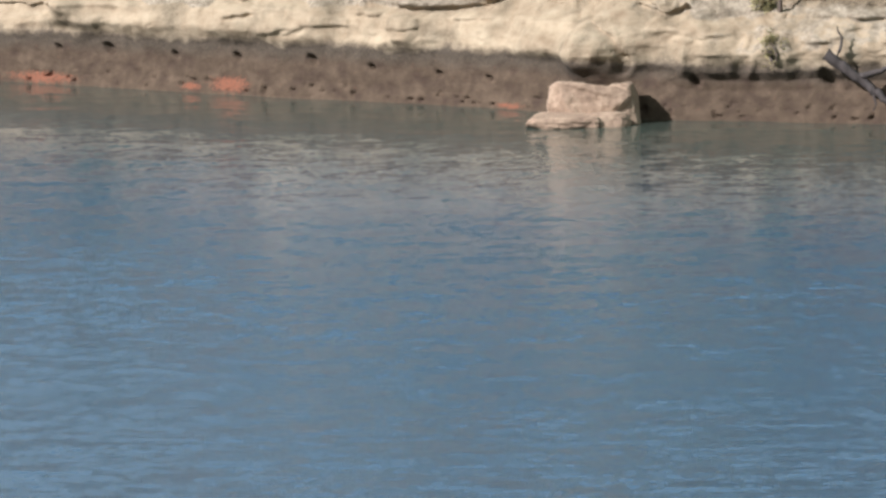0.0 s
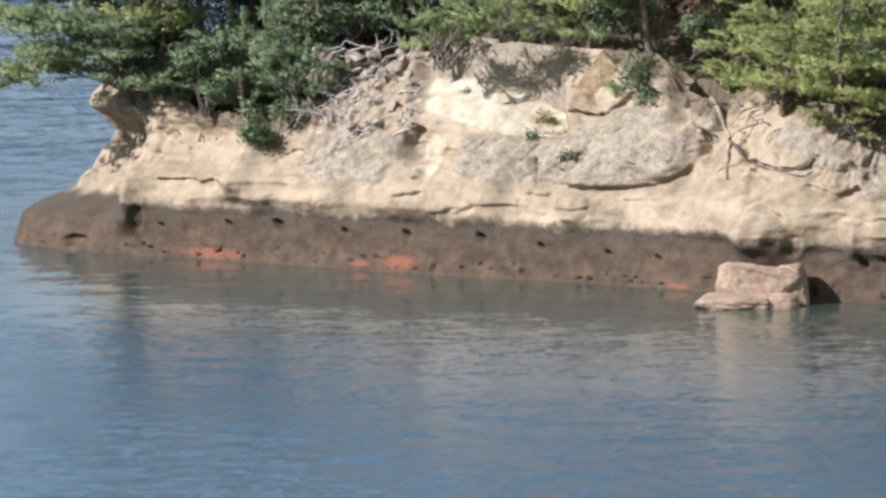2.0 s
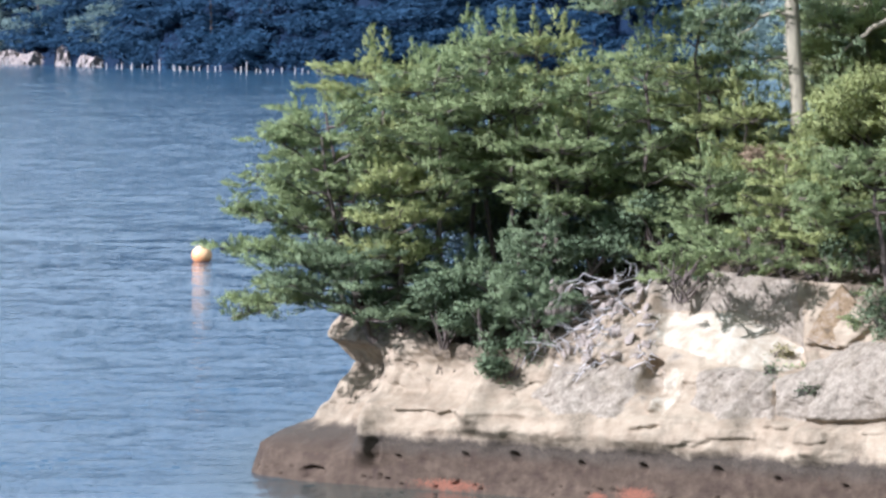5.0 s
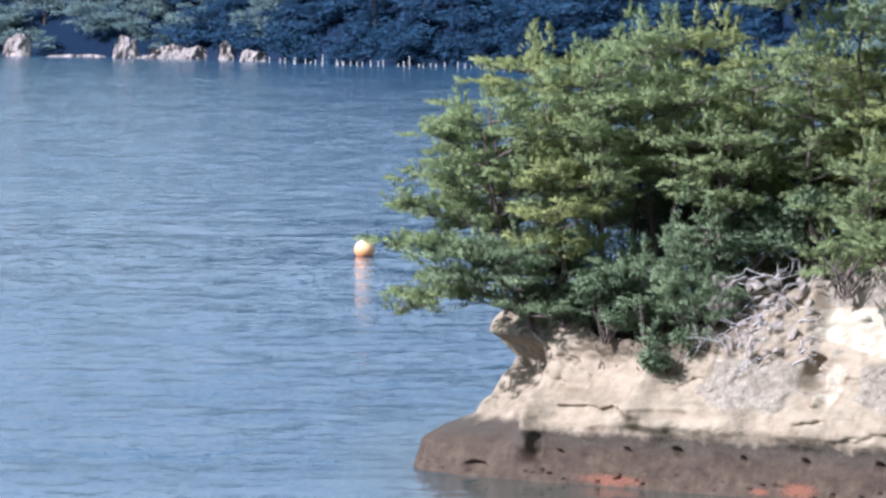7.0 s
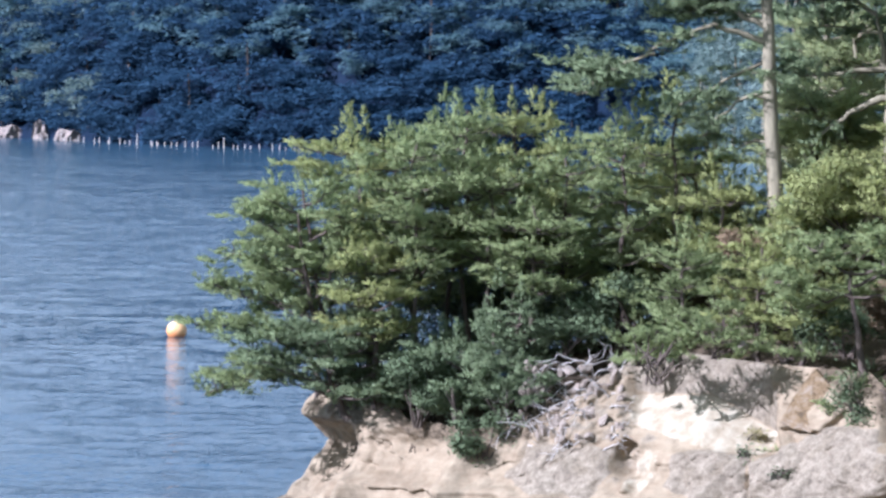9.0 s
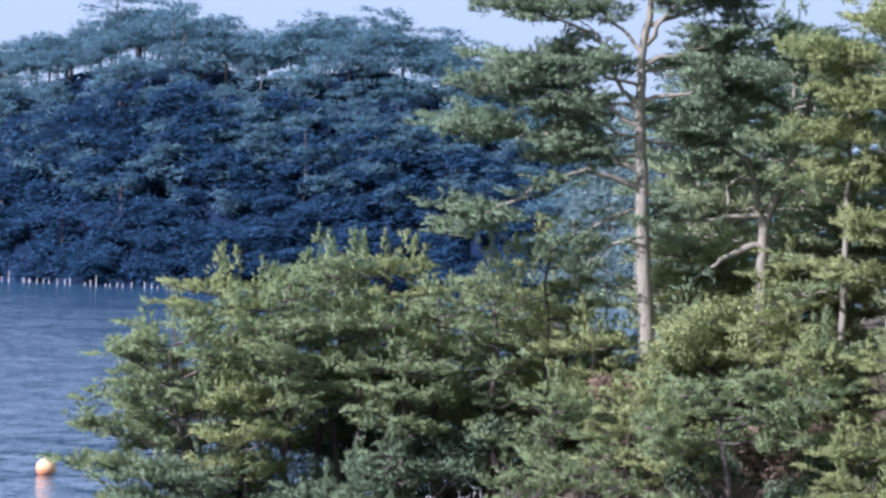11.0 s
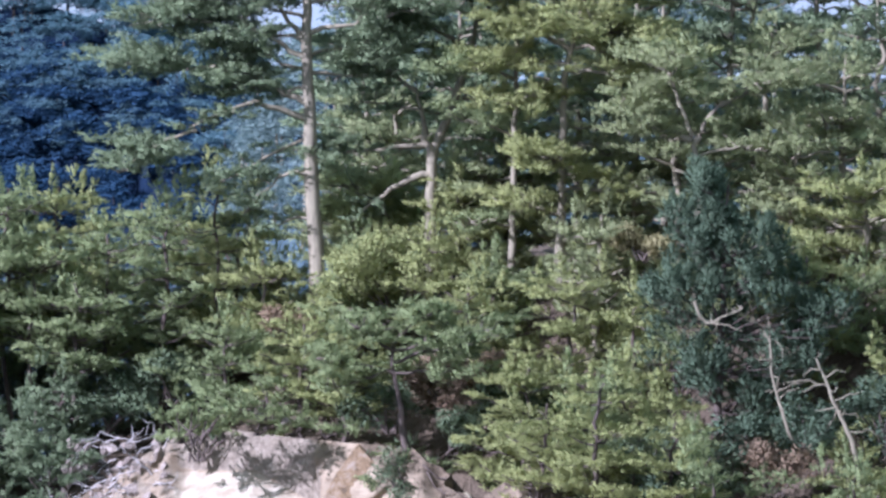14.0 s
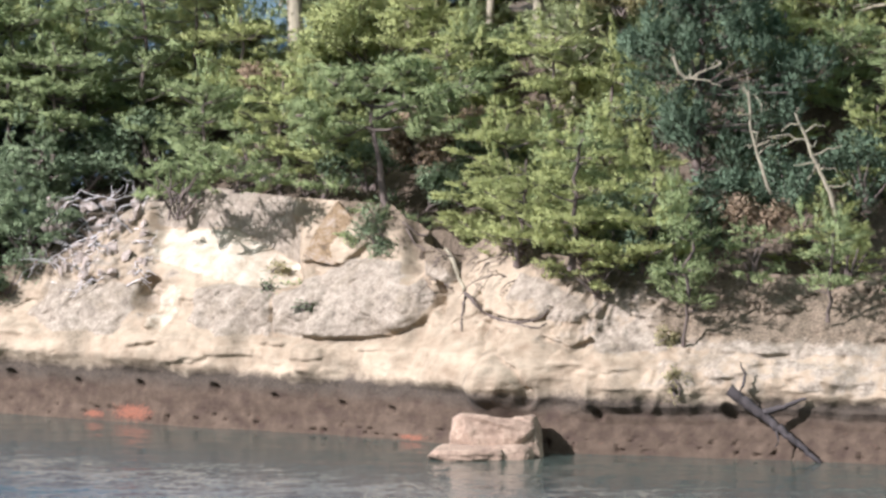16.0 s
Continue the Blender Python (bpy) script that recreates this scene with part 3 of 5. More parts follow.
    for key, a in (("weather_shade", weather_shade), ("orange", orange), ("soil_shade", soil_shade), ("fresh_sunlit", fresh_sunlit)):
        me.attributes.new(key, "FLOAT", "POINT").data.foreach_set("value", a.astype(np.float32).ravel())
    global CLIFF_TREE
    CLIFF_TREE = BVHTree.FromPolygons(verts.tolist(), grid_faces(n, rows).tolist())
    ob = new("cliff", me)
    tagged(ob, "pale tuff sea cliff with brown tidal band and grey weathered slabs", "cliff", kind="structure")


build_cliff()


def inland(x, y):
    """Distance from the shore line, positive on land."""
    x, y = np.atleast_1d(x).astype(float), np.atleast_1d(y).astype(float)
    line, inw = LINE[::8], INWARD[::8]
    out = np.empty(len(x))
    for k in range(0, len(x), 4000):
        q = np.stack([x[k:k + 4000], y[k:k + 4000]], 1)
        dd = np.linalg.norm(q[:, None] - line[None], axis=2)
        j = dd.argmin(1)
        side = np.sum((q - line[j]) * inw[j], 1)
        out[k:k + 4000] = np.where(side >= 0, 1, -1) * dd[np.arange(len(q)), j]
    return out


def ground_z(x, y):
    x, y = np.atleast_1d(x).astype(float), np.atleast_1d(y).astype(float)
    d = inland(x, y)
    top = np.minimum(top_height(x), 6.4)
    plateau = np.interp(x, (-13, -6, -1, 3, 6, 10, 16, 24, 40), (5.0, 6.0, 7.2, 9.0, 10.4, 11.2, 12.0, 12.5, 13.0))
    right = ramp(x, 8, 14)
    start = (1.7 + 0.72 * (top_height(x) - 4.4)) * (1 - right) + (2.2 + 1.3 * (top - 4.0)) * right + 2.2 * (1 - ramp(x, -9.5, -7.5))
    z = top - 0.3 + (plateau - top + 0.3) * ramp(d, start, start + 11)
    z = z + 0.3 * fbm(np.stack([x * 0.5, y * 0.5, 0 * x], 1), 3) * ramp(d, 3, 6)
    z = z - 12 * (1 - ramp(d, start - 1.0, start + 0.1))
    back = np.interp(x, (-13, -5, 2, 8, 14, 40), (190, 197, 203, 236, 250, 255))
    return z - 20 * ramp(y, back, back + 16)


def build_ground():
    gx, gy = np.meshgrid(np.arange(-14, 46, 0.4), np.arange(158, 275, 0.5), indexing="xy")
    z = ground_z(gx.ravel(), gy.ravel())
    z = np.maximum(z, -4.0)
    verts = np.stack([gx.ravel(), gy.ravel(), z], 1)
    ob = new("ground", mesh_of("ground", verts, grid_faces(*gx.shape), SOIL, True))
    tagged(ob, "leaf-littered wooded slope on top of the island", "ground", kind="structure")


build_ground()

# ---- plants ----
def leaf_tuft(blades, size):
    """One clump of broad leaves at all angles."""
    v, f = [], []
    for k in range(blades):
        c = rng.normal(0, 0.5, 3)
        a = rng.normal(0, 1, 3)
        a /= np.linalg.norm(a)
        b = np.cross(a, rng.normal(0, 1, 3))
        b /= np.linalg.norm(b)
        v += [c - a * size, c + b * size * 0.5, c + a * size]
        f.append((3 * k, 3 * k + 1, 3 * k + 2))
    return np.array(v), np.array(f)


def shoot_tuft(blades):
    """One pine shoot along z: needles in bundles that sweep forwards from its stem."""
    v, f = [], []
    for k in range(blades):
        az = 2.4 * k + rng.uniform(-0.4, 0.4)
        u, open_ = 0.62 * k / blades, rng.uniform(0.35, 0.95) * (1.0 - 0.45 * k / blades)
        d = np.array([math.cos(az) * math.sin(open_), math.sin(az) * math.sin(open_), math.cos(open_)]) * rng.uniform(0.5, 0.68)
        t = rng.uniform(0, 6.28)
        side = np.cross(d, (math.cos(t), math.sin(t), 0.4))
        side *= 0.064 / np.linalg.norm(side)
        o = np.array([0, 0, u])
        v += [o - side, o + side, o + d]
        f.append((3 * k, 3 * k + 1, 3 * k + 2))
    return np.array(v), np.array(f)


SHOOTS = [shoot_tuft(7) for _ in range(8)]
LEAF_TUFTS = [leaf_tuft(8, 0.45) for _ in range(6)]
FAR_TUFTS = [(v * [1.15, 1.15, 0.45], f) for v, f in [leaf_tuft(6, 0.55) for _ in range(6)]]


def unit_rows(a):
    return a / (np.linalg.norm(a, axis=-1, keepdims=True) + 1e-9)


def scatter(heap, tufts, pos, size, tilt=0.35):
    """Puts a turned and scaled tuft at every place. Columns of pos: place, then the way it grows and the side it shows to the light."""
    pos = np.asarray(pos, float)
    kind = rng.integers(0, len(tufts), len(pos))
    for k, (tv, tf) in enumerate(tufts):
        p = pos[kind == k]
        if not len(p):
            continue
        m = len(p)
        s = size * rng.uniform(0.7, 1.35, m)
        a = rng.uniform(0, 2 * np.pi, m)
        grow = p[:, 3:6] if pos.shape[1] > 3 and tufts is SHOOTS else np.stack([rng.normal(0, tilt, m), rng.normal(0, tilt, m), np.ones(m)], 1)
        w = unit_rows(grow)
        e = unit_rows(np.cross(w, np.stack([np.cos(a), np.sin(a), 0.3 * np.ones(m)], 1)))
        g = np.cross(w, e)
        v = (tv[None, :, 0:1] * e[:, None] + tv[None, :, 1:2] * g[:, None] + tv[None, :, 2:3] * w[:, None]) * s[:, None, None] + p[:, None, :3]
        f = tf[None] + (np.arange(m) * len(tv))[:, None, None]
        up = None
        if pos.shape[1] > 3:
            up = np.repeat(unit_rows(p[:, 6:9] + rng.normal(0, 0.2, (m, 3))), len(tv), 0)
        heap.add(v.reshape(-1, 3), f.reshape(-1, 3), up)


def grown(places, ways, lights):
    return np.concatenate([places, np.broadcast_to(ways, places.shape), np.broadcast_to(lights, places.shape)], 1)


def pad_points(c, rx, ry, h, per_m2, rise=0.0, ang=0.0):
    """One flat foliage pad: short brushes side by side with gaps between, sweeping outwards along the limb and up."""
    n = max(10, int(math.pi * rx * ry * per_m2))
    m = max(3, int(4.2 * rx * ry + 3))
    r, a = np.sqrt(rng.uniform(0.05, 1.1, m)), rng.uniform(0, 2 * np.pi, m)
    mid = np.stack([r * np.cos(a) * rx, r * np.sin(a) * ry, 0.5 * h * (1.1 - r ** 2) * rng.uniform(0, 1.0, m) + rise * r * np.cos(a)], 1)
    way = np.stack([0.75 + r * np.cos(a), 0.9 * r * np.sin(a), rng.uniform(0.1, 0.6, m)], 1) + rng.normal(0, 0.15, (m, 3))
    way = unit_rows(way)
    k = rng.integers(0, m, n)
    size = 0.115 * (rx + ry) * 0.5 + 0.055
    along = rng.uniform(-1.6, 1.2, (n, 1)) * size * 1.5
    q = rng.normal(0, 1, (n, 3)) * [size * 0.8, size * 0.8, 0.24 * size]
    p = mid[k] + way[k] * along + q
    grow = unit_rows(way[k] + q * 1.6 + rng.normal(0, 0.16, (n, 3)))
    light = unit_rows(np.stack([0.5 * q[:, 0] / size + 0.25 * p[:, 0] / rx, 0.5 * q[:, 1] / size + 0.25 * p[:, 1] / ry, 0.55 + 1.2 * (p[:, 2] - rise * 0.3) / (h + 0.1)], 1))
    ca, sa = math.cos(ang), math.sin(ang)

    def turned(b):
        return np.stack([b[:, 0] * ca - b[:, 1] * sa, b[:, 0] * sa + b[:, 1] * ca, b[:, 2]], 1)
    return np.concatenate([turned(p) + c, turned(grow), turned(light)], 1)


def tree_base(name, x, y, z, label, category, group):
    ob = new(name)
    ob.location = (x, y, z)
    return tagged(ob, label, category, group)


def pine(x, y, top, crown_from, spread, limbs, label, leaf=None, bark=None, lean=(0, 0), r0=0.13, group="pines on the island", pad=0.95, density=54, tuft=0.23, flat=0.22, seed=0, foot=None, cone=0.6, side=None):
    """A pine: crooked tapered trunk, limbs at all heights of the crown, flat pads of needles along the limbs."""
    global rng
    rng = np.random.default_rng(1000 + seed)
    z0 = max(float(ground_z(x, y)[0]), float(top_height(x)) - 0.9) - 0.15 if foot is None else foot
    h = top - z0
    base = tree_base("pine_tree", x, y, z0, label, "pine tree", group)
    wood, crown = Heap(), Heap()
    tip = np.array([lean[0], lean[1], h * 0.97])
    spine = bend((0, 0, 0), tip, 11, 0, 0.04 + 0.006 * h)
    tube(wood, spine, np.linspace(r0, 0.035, 11) * np.array([1.35] + [1.0] * 10), 8, 0.08)
    spots = []
    lo = max(0.02, (crown_from - z0) / h)
    az = rng.uniform(0, 6.28)
    layers = max(3, int((top - crown_from) / (0.75 + 0.4 * pad)))
    for k in range(limbs):
        u = lo + (0.97 - lo) * (int(layers * k / limbs) + rng.uniform(-0.26, 0.26) + 0.45) / layers
        a = np.array([np.interp(u, np.linspace(0, 1, 11), spine[:, i]) for i in range(3)])
        az += 2.4 + rng.uniform(-0.5, 0.5)
        rel = (u - lo) / (0.98 - lo)
        length = spread * ((1 - cone * rel) * (0.55 + 0.45 * min(1, 0.35 + 2 * rel))) * rng.uniform(0.65, 1.15)
        dirx, diry = math.cos(az), math.sin(az)
        if side:
            dirx, diry = dirx + side[0], diry + side[1]
            q = math.hypot(dirx, diry)
            dirx, diry, length = dirx / q, diry / q, length * (0.45 + 0.55 * q)
        rise = rng.uniform(-0.02, 0.42) if side is None else rng.uniform(-0.15, 0.2)
        e = a + np.array([dirx * length, diry * length, length * rise])
        line = bend(a, e, 6, -0.05 * length, 0.03 * length)
        limb = Heap()
        tube(limb, line, np.linspace(r0 * 0.5 * (1.1 - 0.6 * u), 0.015, 6), 5)
        child("limb", limb.mesh("limb", bark or BARK_DARK, True), base)
        m = max(1, int(length / (pad * 0.75)))
        for j in range(m + 1):
            f = 1 - 0.72 * j / (m + 0.6)
            c = a + (e - a) * f + np.array([rng.normal(0, 0.12), rng.normal(0, 0.3), 0.06])
            pr = pad * rng.uniform(0.4, 1.15) * (0.8 if j == 0 else 1.0) * min(1.0, 0.45 + 0.3 * length)
            spots.append(pad_points(c + (0, 0, rng.normal(0, 0.05)), pr * 1.25, pr * 0.75, flat * pr * 1.3, density, pr * (0.5 * rise + rng.normal(0.12, 0.16)), math.atan2(diry, dirx) + rng.normal(0, 0.5)))
    for k in range(4):
        # short upright leading shoots on a small cap
        c = spine[-1] + rng.normal(0, 0.5, 3) * [1, 1, 0.25] - (0, 0, 0.2 * k)
        m = int(density * 0.5)
        up = rng.uniform(0, 1, (m, 1)) ** 1.3
        q = rng.normal(0, 0.12, (m, 3)) * (1.25 - up) * [1, 1, 0.3]
        spots.append(grown(c + q + up * [0, 0, 0.85], unit_rows(q * 4 + [0, 0, 1]), unit_rows(q * 6 + [0, 0, 0.6])))
        spots.append(pad_points(c - (0, 0, 0.25), 0.5 * pad, 0.5 * pad, 0.2, density))
    scatter(crown, SHOOTS, np.concatenate(spots), tuft)
    child("trunk", wood.mesh("trunk", bark or BARK_DARK, True), base)
    child("crown", crown.mesh("crown", leaf or LEAF_PINE), base)
    return base


def shrub(name, x, y, z, rx, ry, rz, label, leaf, tufts="leaf", n=420, size=0.26, seed=0, group="shrubs on the cliff top", bark=None):
    """A bush: a few stems from one foot and a ragged body of leaf clumps with gaps."""
    global rng
    rng = np.random.default_rng(5000 + seed)
    base = tree_base(name, x, y, z - rz, label, "shrub", group)
    wood, crown = Heap(), Heap()
    pts = []
    lobes = max(5, int(7 * (rx * rz) ** 0.5))
    for k in range(lobes):
        a, r = rng.uniform(0, 6.28), rng.uniform(0.2, 1) ** 0.6
        c = np.array([math.cos(a) * r * rx * 0.8, rng.uniform(-0.8, 0.8) * ry, rz + math.sin(a) * r * rz * 0.8])
        line = bend((rng.normal(0, 0.1), 0, 0), c, 5, 0.05, 0.04)
        wood = Heap()
        tube(wood, line, np.linspace(0.045, 0.012, 5), 5)
        child("stem", wood.mesh("stem", bark or BARK_DARK, True), base)
        m = n // lobes
        q = rng.normal(0, 1, (m, 3))
        q /= np.linalg.norm(q, axis=1)[:, None]
        q *= rng.uniform(0.35, 1, (m, 1)) ** 0.5
        if tufts == "leaf":
            pts.append(grown(c + q * np.array([rx * 0.42, ry * 0.5, rz * 0.34]), unit_rows(q + [0, 0, 0.4]), unit_rows(q + [0, 0, 0.5])))
        else:
            for j in range(2):
                pr = rng.uniform(0.28, 0.6) * max(0.7, 0.6 * rx)
                pts.append(pad_points(c + rng.normal(0, 0.15, 3), pr * 1.3, pr * 0.8, 0.25 * pr, 60, pr * rng.normal(0.1, 0.25), rng.uniform(0, 6.28)))
    scatter(crown, LEAF_TUFTS if tufts == "leaf" else SHOOTS, np.concatenate(pts), size)
    child("crown", crown.mesh("crown", leaf), base)
    return base


YOUNG = "bushy green young pine on the island tip"
LEFT = [  # x, y, top, crown from, spread, lean
    (-9.0, 184.0, 12.2, 6.4, 3.4, (-1.3, -0.3)), (-8.0, 185.6, 14.2, 8.0, 2.8, (-0.6, 0)), (-6.4, 183.6, 13.9, 8.8, 2.5, (-0.2, 0)), (-4.9, 185.3, 14.9, 9.4, 2.4, (-0.1, 0)), (-3.3, 186.0, 14.9, 9.4, 2.3, (0.0, 0)),
    (-5.6, 188.0, 14.6, 9.2, 2.5, (0.1, 0)), (-1.7, 184.6, 13.4, 9.0, 2.1, (0, 0)), (-7.6, 182.4, 10.4, 7.0, 2.0, (-0.5, -0.3)), (-9.8, 186.0, 11.8, 7.6, 2.8, (-1.0, 0.4)), (-2.7, 182.8, 11.8, 8.6, 1.8, (0, 0)),
    (-8.6, 182.6, 7.8, 5.2, 3.3, (-1.6, -0.3)), (-7.2, 187.4, 13.8, 8.8, 2.4, (-0.2, 0)), (-4.1, 183.8, 12.8, 9.2, 2.0, (0, 0)), (-5.4, 181.6, 7.0, 5.0, 1.5, (0, -0.3)), (-3.3, 180.9, 6.8, 5.0, 1.4, (0, -0.2))]
for k, (px, py, top, cf, sp, ln) in enumerate(LEFT):
    pine(px, py, top, cf, sp, 30, YOUNG, LEAF_OLD_SHADE if top < 8 else [LEAF_PINE, LEAF_BRIGHT, LEAF_PINE][k % 3], lean=ln, r0=0.11, seed=k, pad=0.64, cone=0.38, group="young pines on the tip")


def old_pine(x, y, z0, spine, r0, boughs, label, leaf, bark, seed, tuft=0.235, density=52, group="old pines on the island"):
    """An old pine by its own form: spine as (dx, dy, z) knots, boughs as (from, to, sag, thickness, pads, pad size)."""
    global rng
    rng = np.random.default_rng(3000 + seed)
    base = tree_base("pine_tree", x, y, z0, label, "pine tree", group)
    wood, crown = Heap(), Heap()
    pts = spline(np.array(spine, float) - (0, 0, z0), 0.5)
    pts = pts + rng.normal(0, 0.015, pts.shape)
    tube(wood, pts, np.interp(np.linspace(0, 1, len(pts)), (0, 0.05, 1), (r0 * 1.3, r0, r0 * 0.35)), 9, 0.06)
    child("trunk", wood.mesh("trunk", bark, True), base)
    spots = []
    for a, b, sag, thick, pads, size in boughs:
        a, b = np.array(a, float) - (0, 0, z0), np.array(b, float) - (0, 0, z0)
        limb = Heap()
        line = bend(a, b, 9, sag, 0.02 * np.linalg.norm(b - a))
        tube(limb, line, np.linspace(thick * 1.15, 0.022, 9), 7, 0.08)
        pads = int(pads * 2.6)
        for j in range(pads):
            f = 1.0 - 0.55 * j / max(1, pads)
            c = np.array([np.interp(f, np.linspace(0, 1, 9), line[:, i]) for i in range(3)])
            off = np.array([rng.normal(0, size * 0.45), rng.normal(0, size * 0.8), rng.uniform(-0.25, 0.5)])
            tube(limb, bend(c, c + off, 4, 0, 0.03), np.linspace(0.03, 0.01, 4), 5)
            pr = size * rng.uniform(0.4, 1.0)
            spots.append(pad_points(c + off, pr * 1.25, pr * 0.9, 0.34 * pr, density, pr * rng.normal(0.08, 0.25), rng.uniform(0, 6.28)))
        child("limb", limb.mesh("limb", bark, True), base)
    scatter(crown, SHOOTS, np.concatenate(spots), tuft)
    child("crown", crown.mesh("crown", leaf), base)
    return base


# the tall lone pine with a bare pale trunk and an open flat crown
old_pine(5.15, 184, 9.6, [(0.05, 0, 9.6), (0, 0, 12), (-0.15, 0, 14), (-0.3, 0, 17.2), (-0.42, 0, 19.5), (-0.4, 0, 21.5), (-0.15, 0, 23.2), (-0.1, 0, 24.3)], 0.3, [
    ((-0.28, 0, 17.0), (-4.2, -0.5, 16.6), 0.75, 0.11, 4, 0.7), ((-4.0, -0.5, 16.6), (-6.6, -0.6, 15.2), 0.2, 0.06, 10, 0.9),
    ((-0.32, 0, 17.5), (-3.0, 0.4, 18.7), 0.1, 0.10, 5, 0.9), ((-2.6, 0.3, 18.5), (-6.6, 0.8, 18.8), 0.1, 0.06, 10, 1.0),
    ((-0.36, 0, 18.9), (-2.6, -0.3, 20.2), 0.0, 0.10, 4, 0.9), ((-2.4, -0.2, 20.0), (-5.6, 0.4, 20.2), 0.15, 0.06, 9, 1.0),
    ((-0.4, 0, 19.3), (-2.2, 0.2, 22.3), -0.2, 0.09, 4, 0.8), ((-2.0, 0.2, 22.0), (-5.0, 0, 22.9), 0.1, 0.05, 9, 0.9),
    ((-0.4, 0, 21.4), (-2.3, 0.8, 23.2), 0.1, 0.07, 5, 0.85), ((-0.3, 0, 21.7), (1.4, -0.3, 24.0), 0.1, 0.09, 8, 0.9),
    ((-0.25, 0, 22.3), (3.3, 0.4, 23.7), 0.05, 0.07, 9, 0.9), ((-0.38, 0, 21.0), (3.3, 0.5, 22.3), 0.0, 0.08, 8, 0.8),
    ((-0.15, 0, 23.2), (-1.6, 0.5, 24.6), 0, 0.05, 8, 1.0), ((-0.15, 0, 23.4), (0.9, 0.2, 25.0), 0, 0.05, 8, 1.0), ((-0.12, 0, 23.8), (-0.4, 0, 25.2), 0, 0.04, 7, 1.0),
    ((-0.4, 0, 19.8), (3.6, -0.4, 20.6), 0.1, 0.08, 7, 0.9), ((-0.35, 0, 18.6), (2.4, 0.6, 18.6), -0.1, 0.06, 4, 0.8),
    ((-0.18, 0, 15.3), (-2.4, -0.4, 13.9), 0.45, 0.07, 3, 0.7), ((-0.2, 0, 16.6), (-3.6, 0.5, 14.6), 0.1, 0.06, 4, 0.8), ((-0.1, 0, 13.9), (-2.4, 0.6, 13.1), 0.1, 0.05, 4, 0.7),
    ((-0.4, 0, 20.2), (-3.4, 0.9, 21.2), 0.1, 0.06, 8, 1.0), ((-0.36, 0, 18.6), (-3.8, 1.0, 19.5), 0.1, 0.06, 9, 1.0), ((-0.32, 0, 17.9), (-3.2, 0.9, 18.0), 0.1, 0.06, 8, 0.95), ((-0.38, 0, 19.5), (-5.0, 1.0, 20.9), 0.1, 0.06, 9, 1.0),
    ((-0.36, 0, 19.1), (2.6, 0.9, 19.5), 0.1, 0.06, 8, 0.95), ((-0.4, 0, 20.8), (2.4, 0.8, 21.3), 0.1, 0.06, 7, 0.9)],
    "tall old pine with bare pale trunk and open flat crown", LEAF_OLD_SHADE, BARK, 1)
# the forked pine behind it
old_pine(8.9, 185.6, 10.6, [(0, 0, 10.6), (0.05, 0, 13.5), (0.05, 0, 15.7), (0.5, 0, 17.0), (1.15, 0, 18.9), (1.5, 0, 20.5)], 0.26, [
    ((0.05, 0, 15.6), (-0.5, 0, 18.2), -0.2, 0.17, 2, 0.7), ((-0.5, 0, 18.0), (-3.2, -0.3, 19.4), 0.1, 0.08, 7, 1.0),
    ((0.0, 0, 15.2), (-2.6, -0.5, 13.7), 0.3, 0.13, 1, 0.5), ((0.0, 0, 16.2), (-4.5, -0.6, 16.0), 0.0, 0.09, 4, 0.8), ((0.6, 0, 17.2), (-2.4, 0, 17.6), 0.1, 0.05, 3, 0.8),
    ((1.1, 0, 18.8), (3.2, -0.3, 19.2), 0.1, 0.08, 6, 0.9), ((1.3, 0, 19.4), (-1.5, 0.4, 20.6), 0.1, 0.08, 7, 1.0), ((1.5, 0, 20.3), (2.8, 0, 21.6), 0.1, 0.06, 6, 1.0),
    ((1.5, 0, 20.4), (0.4, 0, 22.0), 0.1, 0.06, 6, 1.0), ((0.3, 0, 16.4), (2.6, -0.4, 16.3), 0.1, 0.05, 4, 0.7)],
    "old forked pine with dark crooked limbs", LEAF_OLD_SHADE, BARK, 2)
